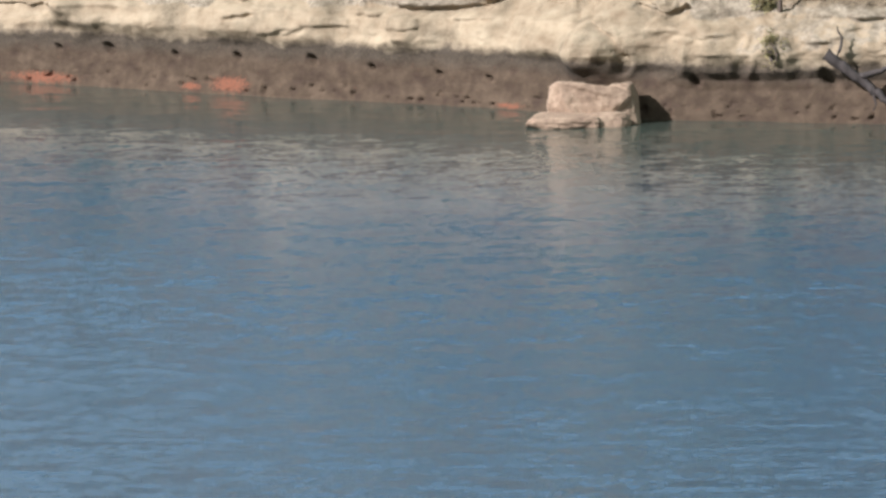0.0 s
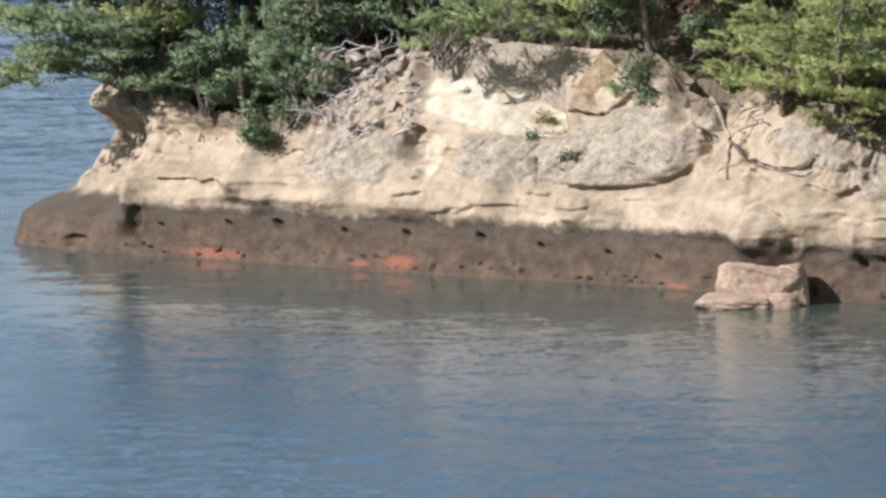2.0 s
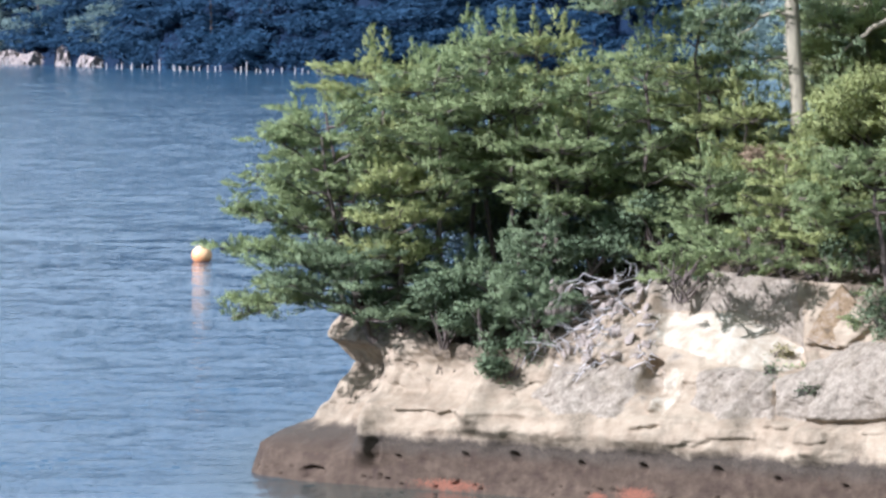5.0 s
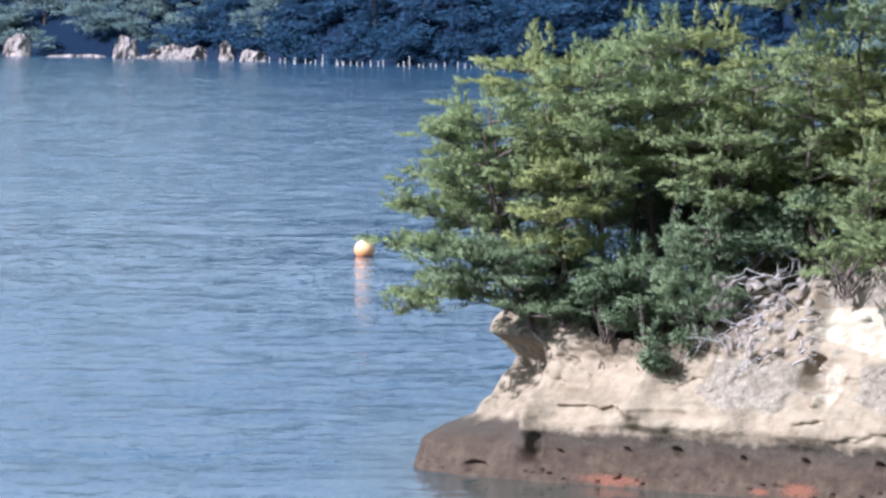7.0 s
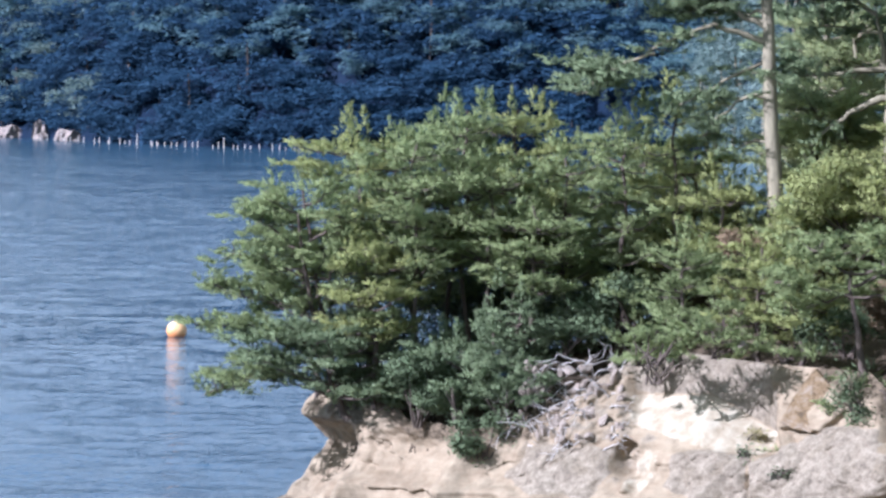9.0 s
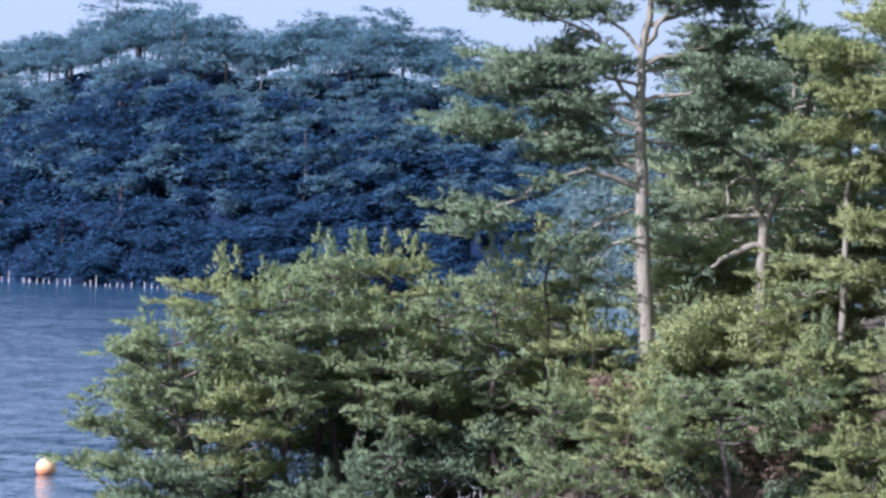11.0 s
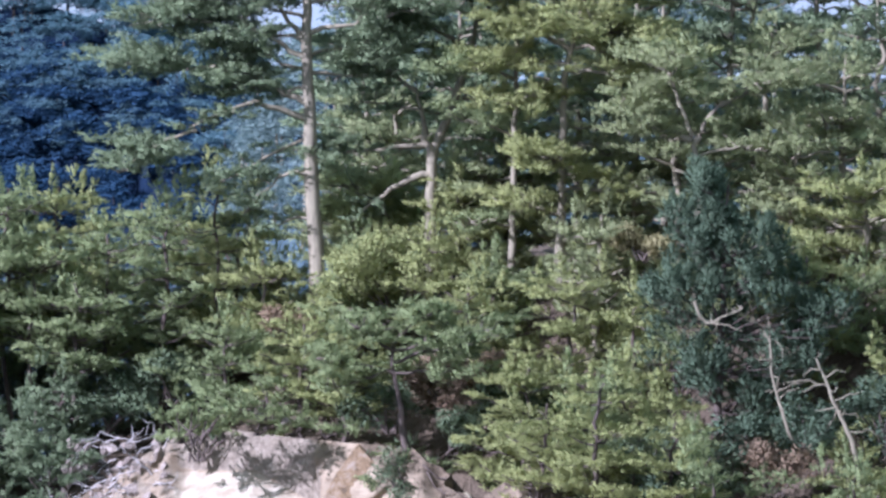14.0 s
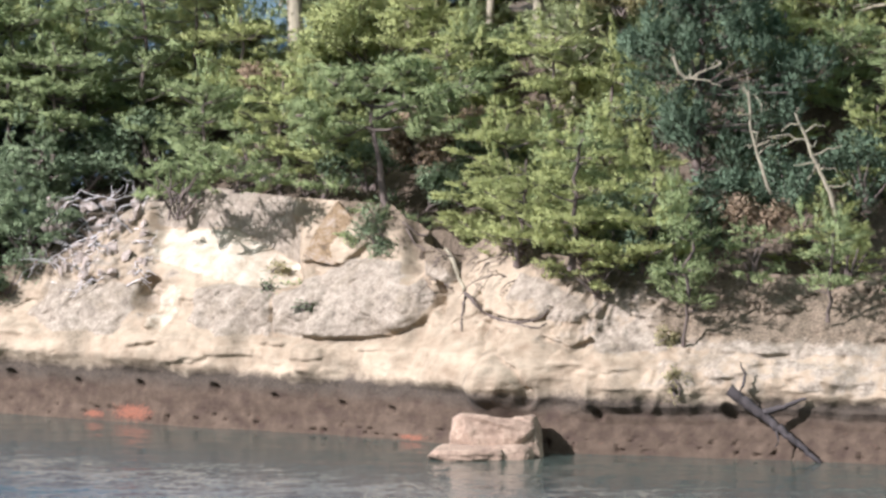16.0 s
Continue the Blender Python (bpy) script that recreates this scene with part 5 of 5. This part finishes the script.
for k in range(34):
    px, py = slope_rng.uniform(6.0, 18.5), slope_rng.uniform(173.0, 183.5)
    py += max(0.0, 4.0 - float(inland(px, py)[0]))
    pz = float(ground_z(px, py)[0]) + 0.45
    shrub("shrub", px, py, pz, slope_rng.uniform(1.1, 1.7), 0.9, slope_rng.uniform(0.6, 0.9), "low green undergrowth on the wooded slope", [LEAF_PINE, LEAF_BRIGHT, LEAF_DARK, LEAF_YELLOW, LEAF_PINE][k % 5], ["needle", "leaf"][k % 2], 360, 0.21, 300 + k, "undergrowth on the slope")


def bare_stem(points, r, words, seed, twigs=6):
    global rng
    rng = np.random.default_rng(seed)
    p = np.array(points, float)
    base = tree_base("bare_tree", *p[0], words, "tree", "bare stems on the slope")
    wood = Heap()
    line = spline(p - p[0], 0.25)
    line = line + rng.normal(0, 0.012, line.shape)
    tube(wood, line, np.linspace(r, r * 0.4, len(line)), 7, 0.1)
    trunk = child("trunk", wood.mesh("trunk", BARK, True), base)
    for k in range(twigs):
        twig = Heap()
        a = line[rng.integers(len(line) // 3, len(line))]
        b = a + rng.normal(0, 1, 3) * [0.6, 0.3, 0.35]
        tube(twig, bend(a, b, 5, 0.05, 0.05), np.linspace(r * 0.4, 0.01, 5), 5)
        child("twig", twig.mesh("twig", BARK, True), trunk)


bare_stem([(20.99, 168.0, 6.90), (20.81, 168.0, 7.58), (20.29, 168.0, 8.68), (19.67, 168.0, 10.12)], 0.085, "leaning bare pale tree on the slope", 1, 16)
bare_stem([(19.04, 168.2, 7.56), (18.82, 168.2, 8.16), (18.42, 168.2, 9.51), (18.32, 168.2, 11.04)], 0.06, "slim bare pale tree on the slope", 2, 12)
bare_stem([(16.08, 168.9, 11.68), (16.48, 168.9, 11.00), (16.94, 168.9, 11.21), (17.66, 168.9, 11.49)], 0.055, "dead grey branch among the leaves", 3, 9)

# ---- the rock at the foot of the cliff ----
def boulder(cx, cy, cz, rx, ry, rz, seed, name, parent):
    """A block with broken, slightly rounded faces."""
    global rng
    rng = np.random.default_rng(seed)
    bm = bmesh.new()
    for k in range(22):
        q = rng.normal(0, 1, 3)
        q /= np.linalg.norm(q)
        bm.verts.new(np.sign(q) * np.abs(q) ** 0.5 * rng.uniform(0.82, 1.12))
    bmesh.ops.convex_hull(bm, input=bm.verts)
    bmesh.ops.delete(bm, geom=[v for v in bm.verts if not v.link_faces])
    for k in range(4):
        bmesh.ops.subdivide_edges(bm, edges=bm.edges[:], cuts=1, use_grid_fill=True, smooth=0.22 if k < 2 else 0.0)
    bmesh.ops.triangulate(bm, faces=bm.faces)
    v = np.array([q.co[:] for q in bm.verts])
    n = fbm(v * 1.6 + seed, 4)[:, None] * 0.1 + fbm(v * 6 + seed, 3)[:, None] * 0.04
    v = v * (1 + n) * [rx, ry, rz] + [cx, cy, cz]
    faces = np.array([[q.index for q in f.verts] for f in bm.faces])
    bm.free()
    return child(name, mesh_of(name, v, faces, ROCK_WET, True), parent)


def wet_rock():
    m, nt, bsdf = material("brown_boulder")
    n1, n2, n3 = nodes_noise(nt, 1.2, 5.0), nodes_noise(nt, 7.0, 5.0, 0.65), nodes_noise(nt, 1.0, 3.0, 0.5, (0.5, 0.5, 4.0))
    col = nodes_ramp(nt, nodes_math(nt, "ADD", nodes_math(nt, "MULTIPLY", n1, 0.5), nodes_math(nt, "MULTIPLY", n2, 0.5)), [(0.3, (0.13, 0.083, 0.05)), (0.5, (0.25, 0.172, 0.105)), (0.68, (0.37, 0.275, 0.175))])
    nt.links.new(col, bsdf.inputs["Base Color"])
    bsdf.inputs["Roughness"].default_value = 0.85
    nodes_bump(nt, bsdf, nodes_math(nt, "ADD", n2, n3), 0.6, 0.08)
    return m


ROCK_WET = wet_rock()
rock = tree_base("boulder", 10.7, 164.9, 0, "brown weathered boulder standing in the water by the cliff", "rock", "")
boulder(-0.2, 0.25, 0.42, 1.22, 1.0, 0.9, 33, "block", rock)
boulder(0.7, 0.4, 0.36, 0.6, 0.9, 0.74, 5, "block", rock)
boulder(-0.95, -0.75, 0.08, 1.15, 0.8, 0.27, 14, "slab", rock)
boulder(0.2, -0.75, 0.05, 0.7, 0.6, 0.36, 21, "slab", rock)

# ---- broken stones and dead branches on the slope beside the bright niche ----
def face_point(x, z, out=0.0):
    """A place on the cliff at x and height z."""
    return x, cliff_y(x, z) - out


def fragment_mesh(seed):
    global rng
    rng = np.random.default_rng(seed)
    bm = bmesh.new()
    for k in range(14):
        q = rng.normal(0, 1, 3)
        bm.verts.new(q / np.linalg.norm(q) * rng.uniform(0.8, 1.1))
    bmesh.ops.convex_hull(bm, input=bm.verts)
    bmesh.ops.triangulate(bm, faces=bm.faces)
    loose = [v for v in bm.verts if not v.link_faces]
    bmesh.ops.delete(bm, geom=loose)
    me = bpy.data.meshes.new("stone")
    bm.to_mesh(me)
    bm.free()
    me.materials.append(ROCK_PALE)
    return me


ROCK_PALE = soil_material("pale_broken_rock", (0.22, 0.175, 0.13), (0.48, 0.4, 0.31))
FRAGMENTS = [fragment_mesh(800 + k) for k in range(6)]
rng = np.random.default_rng(31)
for k in range(64):
    sx, sz = rng.uniform(-3.0, 0.35), rng.uniform(4.3, 6.6)
    px, py = face_point(sx, sz, -0.03)
    st = new("stone", FRAGMENTS[k % 6])
    r = rng.uniform(0.1, 0.3)
    st.matrix_world = Matrix.LocRotScale((px, py, sz), Euler(rng.uniform(0, 6, 3)), (r * 1.3, r, r * rng.uniform(0.5, 0.9)))
    tagged(st, "pale broken stone on the crumbling slope", "stone", "loose stones on the cliff")
for k in range(64):
    sx, sz = (rng.uniform(-3.4, 0.3), rng.uniform(4.1, 6.9)) if k < 48 else (rng.uniform(9.0, 12.5), rng.uniform(4.2, 6.2))
    px, py = face_point(sx, sz, 0.04)
    br = Heap()
    a, L = rng.uniform(-0.9, 0.9) + (3.1 if k % 2 else 0), rng.uniform(0.4, 1.3)
    e = np.array([math.cos(a) * L, -0.2, math.sin(a) * L - 0.15])
    tube(br, bend((0, 0, 0), e, 7, 0.12, 0.05), np.linspace(0.026, 0.008, 7), 5)
    for j in range(3):
        m = e * rng.uniform(0.3, 0.8)
        tube(br, bend(m, m + rng.normal(0, 0.25, 3), 4, 0, 0.02), np.linspace(0.013, 0.006, 4), 4)
    ob = new("branch", br.mesh("branch", BARK_PALE if k < 48 else BARK_DARK, True))
    ob.location = (px, py, sz)
    tagged(ob, "dead grey branch hanging on the rock" if k < 48 else "dark bare root on the rock", "branch", "dead branches on the cliff")

# a pale round stone lying above the niche
st = new("stone", FRAGMENTS[2])
st.matrix_world = Matrix.LocRotScale((3.95, 174.4, 7.5), Euler((0.4, 0.2, 1.0)), (0.36, 0.3, 0.33))
tagged(st, "pale round stone lying on the cliff edge", "stone", "loose stones on the cliff")

# the pointed brown block that leans on the large slab: corners (x, z) of its face
def pointed_block():
    corners = ((5.1, 5.3), (5.55, 6.05), (6.2, 6.98), (6.75, 6.35), (7.3, 5.75), (6.75, 5.38), (6.1, 5.0), (5.55, 5.12))
    y0 = cliff_y(5.9, 5.3) - 0.12
    bm = bmesh.new()
    face = [bm.verts.new((qx - 6.1, 0.55 * (qz - 5.2) - 0.16 * (qx - 6.1), qz - 5.2)) for qx, qz in corners]
    back = [bm.verts.new((v.co.x * 0.9 + 0.35, v.co.y + 1.3, v.co.z * 0.95)) for v in face]
    bm.faces.new(face)
    bm.faces.new(back[::-1])
    for k in range(len(face)):
        bm.faces.new((face[k], face[k - 1], back[k - 1], back[k]))
    bmesh.ops.bevel(bm, geom=bm.edges[:], offset=0.05, segments=1, affect="EDGES")
    bmesh.ops.triangulate(bm, faces=bm.faces)
    for k in range(4):
        bmesh.ops.subdivide_edges(bm, edges=[e for e in bm.edges if e.calc_length() > 0.12], cuts=1)
        bmesh.ops.triangulate(bm, faces=bm.faces)
    bmesh.ops.recalc_face_normals(bm, faces=bm.faces)
    v = np.array([q.co[:] for q in bm.verts])
    n = 0.05 * fbm(v * 1.7 + 9, 3) + 0.035 * fbm(v * 5 + 3, 3)
    for q, a in zip(bm.verts, n):
        q.co.y += a
        q.co.x += 0.5 * a
    me = bpy.data.meshes.new("rock_block")
    bm.to_mesh(me)
    bm.free()
    m, nt, bsdf = material("ochre_lichened_rock")
    n1, n2 = nodes_noise(nt, 2.6, 6.0, 0.62), nodes_noise(nt, 12.0, 5.0, 0.6)
    both = nodes_math(nt, "ADD", nodes_math(nt, "MULTIPLY", n1, 0.65), nodes_math(nt, "MULTIPLY", n2, 0.35))
    nt.links.new(nodes_ramp(nt, both, [(0.38, (0.085, 0.057, 0.026)), (0.48, (0.19, 0.125, 0.055)), (0.56, (0.225, 0.17, 0.105)), (0.64, (0.3, 0.245, 0.175))]), bsdf.inputs["Base Color"])
    bsdf.inputs["Roughness"].default_value = 0.9
    nodes_bump(nt, bsdf, both, 0.8, 0.08)
    me.materials.append(m)
    ob = new("rock_block", me)
    ob.location = (6.1, y0, 5.2)
    tagged(ob, "pointed ochre rock block leaning on the grey slab", "rock")


pointed_block()

# roots creeping over the bare rock: lines of x, z from the stem outwards
ROOTS = [(((9.0, 6.3), (9.45, 5.7), (9.75, 5.0), (9.95, 4.4)), 0.11), (((9.95, 4.45), (10.5, 3.9), (11.2, 3.7), (12.0, 3.85), (12.4, 4.2)), 0.06), (((11.2, 3.7), (11.9, 3.6), (12.3, 3.75)), 0.035),
         (((8.2, 6.4), (8.7, 6.0), (9.2, 6.1), (9.5, 6.25)), 0.045), (((8.3, 6.2), (8.6, 5.7), (8.9, 5.6)), 0.04), (((9.95, 4.4), (9.85, 3.9), (9.8, 3.3)), 0.05)]
roots = tree_base("tree_root", 9.5, cliff_y(9.5, 5.6), 5.6, "weathered grey tree root creeping down the bare rock", "root", "")
rng = np.random.default_rng(52)
for pts, r in ROOTS:
    line = spline(np.array(pts, float), 0.12)
    line = np.array([(qx - 9.5, cliff_y(qx, qz) - 0.5 * r - roots.location.y, qz - 5.6) for qx, qz in line])
    h = Heap()
    tube(h, line + rng.normal(0, 0.012, line.shape), np.linspace(r, r * 0.45, len(line)), 7, 0.15)
    child("root", h.mesh("root", BARK if r > 0.1 else BARK_DARK, True), roots)

# small plants in the joints of the rock: x, z, half width, half height, words, leaves, number
for k, (sx, sz, rx, rz, words, leaf, n) in enumerate((
        (4.35, 4.75, 0.55, 0.22, "olive tuft growing on the grey slab", LEAF_YELLOW, 40), (4.9, 4.35, 0.4, 0.2, "olive tuft growing on the grey slab", LEAF_PINE, 30), (5.2, 3.85, 0.3, 0.14, "small dark tuft growing on the grey slab", LEAF_DARK, 18),
        (6.7, 5.9, 0.4, 0.3, "dull green tuft behind the pointed block", LEAF_PINE, 40), (7.5, 5.6, 0.45, 0.35, "dull green tuft behind the pointed block", LEAF_DARK, 40),
        (15.7, 3.3, 0.28, 0.65, "yellowish plant trailing down the rock", LEAF_YELLOW, 70), (15.9, 2.3, 0.3, 0.5, "yellowish plant trailing down the rock", LEAF_YELLOW, 50), (2.0, 7.0, 0.3, 0.2, "dark tuft at the lip of the niche", LEAF_DARK, 40))):
    shrub("shrub", sx, cliff_y(sx, sz) - 0.1, sz, rx, 0.18, rz, words, leaf, "leaf", n, 0.15, 600 + k, "plants on the cliff face")

# a dark branch fallen down the tidal band
WOOD_WET = bark_material("wet_dark_wood", (0.018, 0.014, 0.011), (0.055, 0.042, 0.033))
fallen = tree_base("fallen_branch", 17.35, 163.75, 2.1, "dark wet branch fallen down to the water", "branch", "")
rng = np.random.default_rng(91)
for pts, r in (([(0, 0, 0), (0.7, -0.1, -0.55), (1.5, -0.3, -1.15), (2.7, -0.75, -2.15)], 0.19), ([(0.9, -0.15, -0.7), (1.5, -0.2, -0.55), (2.3, -0.3, -0.2)], 0.12), ([(1.3, -0.25, -1.0), (1.45, -0.35, -1.5), (1.3, -0.4, -1.75)], 0.05), ([(0.3, 0, -0.2), (0.5, 0.05, 0.3), (0.3, 0.1, 0.8)], 0.06)):
    h = Heap()
    line = spline(np.array(pts, float), 0.12)
    tube(h, line + rng.normal(0, 0.02, line.shape), np.linspace(r, r * 0.35, len(line)), 7, 0.15)
    child("limb", h.mesh("limb", WOOD_WET, True), fallen)
# ---- the buoy ----
def buoy(x, y):
    base = tree_base("buoy", x, y, 0, "round orange and yellow mooring buoy afloat", "buoy", "")
    m, nt, bsdf = material("buoy_plastic")
    n = nodes_noise(nt, 2.2, 4.0)
    co = nt.nodes.new("ShaderNodeTexCoord")
    sep = nt.nodes.new("ShaderNodeSeparateXYZ")
    nt.links.new(co.outputs["Object"], sep.inputs[0])
    fade = nodes_math(nt, "ADD", nodes_math(nt, "MULTIPLY", n, 0.5), nodes_math(nt, "MULTIPLY", sep.outputs[2], 0.35))
    nt.links.new(nodes_ramp(nt, fade, [(0.28, (0.62, 0.25, 0.08)), (0.46, (0.72, 0.42, 0.17)), (0.68, (0.8, 0.64, 0.43))]), bsdf.inputs["Base Color"])
    bsdf.inputs["Roughness"].default_value = 0.45
    bm = bmesh.new()
    bmesh.ops.create_uvsphere(bm, u_segments=28, v_segments=18, radius=0.58)
    for q in bm.verts:
        q.co.z = q.co.z * 0.94 + 0.34
    me = bpy.data.meshes.new("float")
    bm.to_mesh(me)
    bm.free()
    me.materials.append(m)
    for p in me.polygons:
        p.use_smooth = True
    float_ob = child("float", me, base)
    ring = Heap()
    a = np.linspace(0, 2 * np.pi, 17)
    tube(ring, np.stack([0.09 * np.cos(a), 0 * a, 0.95 + 0.09 * np.sin(a)], 1), np.full(17, 0.022), 6)
    child("lifting_eye", ring.mesh("lifting_eye", BARK_DARK, True), float_ob, "dark iron ring")


buoy(-24.6, 315.0)

# ---- the far shore ----
FAR = np.array([(-420, 1000), (-300, 985), (-200, 960), (-150, 935), (-128, 918), (-112, 905), (-100, 900), (-92, 893), (-80, 872), (-60, 850), (-42, 836), (0, 826), (60, 815), (200, 800), (420, 790)], float)
RIDGE_X = (-420, -200, -150, -120, -100, -78, -55, -47, -41, -29, -20, -8, 0, 20, 80, 200, 420)
RIDGE_Z = (20, 22, 23, 24, 26, 30.5, 35.5, 35.5, 32.5, 33.5, 34.5, 31, 24, 20, 22, 24, 20)


def far_z(x, y):
    d = y - np.interp(x, FAR[:, 0], FAR[:, 1])
    ridge = np.interp(x, RIDGE_X, RIDGE_Z)
    z = -3 + (ridge + 3) * ramp(d, -4, 62) ** 0.8 - 0.6 * ridge * ramp(d, 90, 220)
    return z + 1.2 * fbm(np.stack([x * 0.06, y * 0.06, 0 * x], 1), 3) * ramp(d, 0, 12)


def wood_on(name, words, shore, height, area, count, leaf, seed, spread, tall, tuft, trunk_mat):
    """Crowns of flat clumps over a far slope, with trunks under some of them."""
    global rng
    rng = np.random.default_rng(seed)
    crown, wood = Heap(), Heap()
    pts = []
    for n in range(count):
        x = rng.uniform(*area[:2])
        d = area[2] + (area[3] - area[2]) * rng.uniform(0, 1) ** 0.8
        y = float(np.interp(x, shore[:, 0], shore[:, 1])) + d
        z0 = float(height(np.array([x]), np.array([y]))[0])
        h = rng.uniform(*tall) * (1.5 if rng.uniform() < 0.1 else 1)
        r = rng.uniform(*spread)
        for k in range(rng.integers(5, 10)):
            a, q = rng.uniform(0, 6.28), r * rng.uniform(0.0, 1) ** 0.7
            c = np.array([x + q * math.cos(a), y + q * math.sin(a), z0 + h * rng.uniform(0.5, 1.0) * (1 - 0.25 * (q / r) ** 2)])
            pts.append(pad_points(c, r * 0.55, r * 0.5, 0.22 * r, 0.95 / tuft ** 2))
        if n % 3 == 0:
            tube(wood, [(x, y, z0 - 1), (x + 0.2, y, z0 + h * 0.5), (x, y, z0 + h * 0.85)], [0.22, 0.18, 0.08], 5)
    scatter(crown, FAR_TUFTS, np.concatenate(pts)[:, :3], tuft, 0.3)
    ob = new(name, crown.mesh(name, leaf))
    tagged(ob, words, "wood", kind="stuff")
    tagged(child("trunk", wood.mesh("trunk", trunk_mat, True), ob), kind="stuff")


def slope_of(name, words, area, height, mat):
    gx, gy = np.meshgrid(np.arange(area[0], area[1] + 1, 4.0), np.arange(area[2], area[3], 4.0), indexing="xy")
    z = height(gx.ravel(), gy.ravel())
    ob = new(name, mesh_of(name, np.stack([gx.ravel(), gy.ravel(), np.maximum(z, -4)], 1), grid_faces(*gx.shape), mat, True))
    tagged(ob, words, "hill", kind="structure")


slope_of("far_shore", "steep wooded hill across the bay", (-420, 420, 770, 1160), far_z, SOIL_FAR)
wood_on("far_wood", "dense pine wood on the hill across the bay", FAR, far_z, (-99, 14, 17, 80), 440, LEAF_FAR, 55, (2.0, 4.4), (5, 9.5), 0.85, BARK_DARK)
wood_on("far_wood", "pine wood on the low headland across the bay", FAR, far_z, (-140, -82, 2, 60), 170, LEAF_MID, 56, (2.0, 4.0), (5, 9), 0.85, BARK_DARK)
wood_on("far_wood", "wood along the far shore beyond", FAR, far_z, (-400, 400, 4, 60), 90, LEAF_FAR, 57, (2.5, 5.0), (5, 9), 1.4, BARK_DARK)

wood_on("far_wood", "evergreen wood along the foot of the far hill, its shade put into the colour", FAR, far_z, (-99, 14, -1, 36), 400, LEAF_FAR_SHADE, 59, (2.2, 4.4), (3, 8), 1.25, BARK_DARK)

# a closed sheet of crowns along the hill's foot; near-black colour stands for shade
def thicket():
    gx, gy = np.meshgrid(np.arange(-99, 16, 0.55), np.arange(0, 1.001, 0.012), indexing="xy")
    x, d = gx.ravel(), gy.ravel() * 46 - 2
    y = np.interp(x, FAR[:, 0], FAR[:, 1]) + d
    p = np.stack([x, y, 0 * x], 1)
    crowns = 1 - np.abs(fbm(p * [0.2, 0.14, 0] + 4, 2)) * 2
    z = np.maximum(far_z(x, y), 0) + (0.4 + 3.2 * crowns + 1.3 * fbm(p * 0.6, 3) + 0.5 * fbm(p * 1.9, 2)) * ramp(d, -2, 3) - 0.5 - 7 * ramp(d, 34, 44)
    ob = new("far_thicket", mesh_of("far_thicket", np.stack([x, y, z], 1), grid_faces(*gx.shape), THICKET_SHADE, True))
    tagged(ob, "closed thicket sheet along the far shore, its shade put into the colour", "thicket", kind="stuff")


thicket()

# the nearer wooded point behind the island
POINT = np.array([(2, 480), (8, 436), (15, 416), (34, 408), (160, 400)], float)


def point_z(x, y):
    d = y - np.interp(x, POINT[:, 0], POINT[:, 1])
    ridge = np.interp(x, (4, 7, 11, 16, 26, 64, 160), (-3, 7, 16.5, 18.5, 20, 21, 20))
    return -3 + (ridge + 3) * ramp(d, -3, 26) - 12 * ramp(d, 60, 100)


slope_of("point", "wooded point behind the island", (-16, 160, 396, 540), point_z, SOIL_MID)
wood_on("point_wood", "haze-tinted green pine wood on the point behind the island", POINT, point_z, (6.0, 48, 0.5, 45), 260, LEAF_MID, 58, (1.6, 3.2), (5, 8), 0.7, BARK)


def far_cliff(x, y, w, h, seed):
    n, rows = 90, 30
    u, v = np.meshgrid(np.linspace(-1, 1, n), np.linspace(0, 1, rows), indexing="ij")
    u, v = u.ravel(), v.ravel()
    p = np.stack([u * w + seed * 7, 0 * u, v * h], 1)
    ragged = (1 - np.abs(u) ** 4) * (0.8 + 0.45 * fbm(p * [0.45, 0, 0], 3))
    z = -0.5 + v * (np.maximum(ragged, 0.03) * h + 0.5)
    bulge = fbm(p * [0.55, 1, 0.5] + 3, 4) * 1.6 + fbm(p * [1.8, 1, 1.2] + 8, 3) * 0.6 - 1.4 * v
    ob = new("far_cliff", mesh_of("far_cliff", np.stack([x + u * w, y - bulge, z], 1), grid_faces(n, rows), ROCK_FAR, True))
    tagged(ob, "small pale rock cliff on the far shore", "cliff", kind="structure")


ROCK_FAR = soil_material("pale_far_rock", (0.08, 0.075, 0.075), (0.42, 0.34, 0.27))
for cx, cy, w, h, s in ((-128.5, 913.5, 2.4, 3.6, 1), (-108.9, 900.0, 2.2, 3.6, 5), (-99.6, 894.5, 5.6, 3.2, 9), (-91.5, 888.0, 1.3, 3.4, 15), (-86.0, 876.5, 2.2, 2.2, 20), (-104, 898, 3.2, 0.6, 26), (-118, 907, 5.0, 0.5, 31)):
    far_cliff(cx, cy, w, h, s)

# stakes in the water along the far shore
rng = np.random.default_rng(66)
STAKE_MAT = BARK_PALE
stake_heap = Heap()
tube(stake_heap, [(0, 0, -0.6), (0.02, 0, 0.4), (0.03, 0, 1)], [0.1, 0.095, 0.08], 6)
stake_mesh = stake_heap.mesh("stake", STAKE_MAT, True)
for k in range(64):
    sx = -92 + 70 * ((k + rng.uniform(0, 0.8)) / 64) + (rng.uniform(-34, 0) if k % 9 == 0 else 0)
    sy = float(np.interp(sx, FAR[:, 0], FAR[:, 1])) - rng.uniform(6, 12)
    st = new("stake", stake_mesh)
    st.location = (sx, sy, 0)
    st.scale = (1, 1, rng.uniform(0.4, 1.0) + (0.9 if k % 13 == 4 else 0))
    tagged(st, "pale wooden stake standing in the water", "stake", "stakes along the far shore")
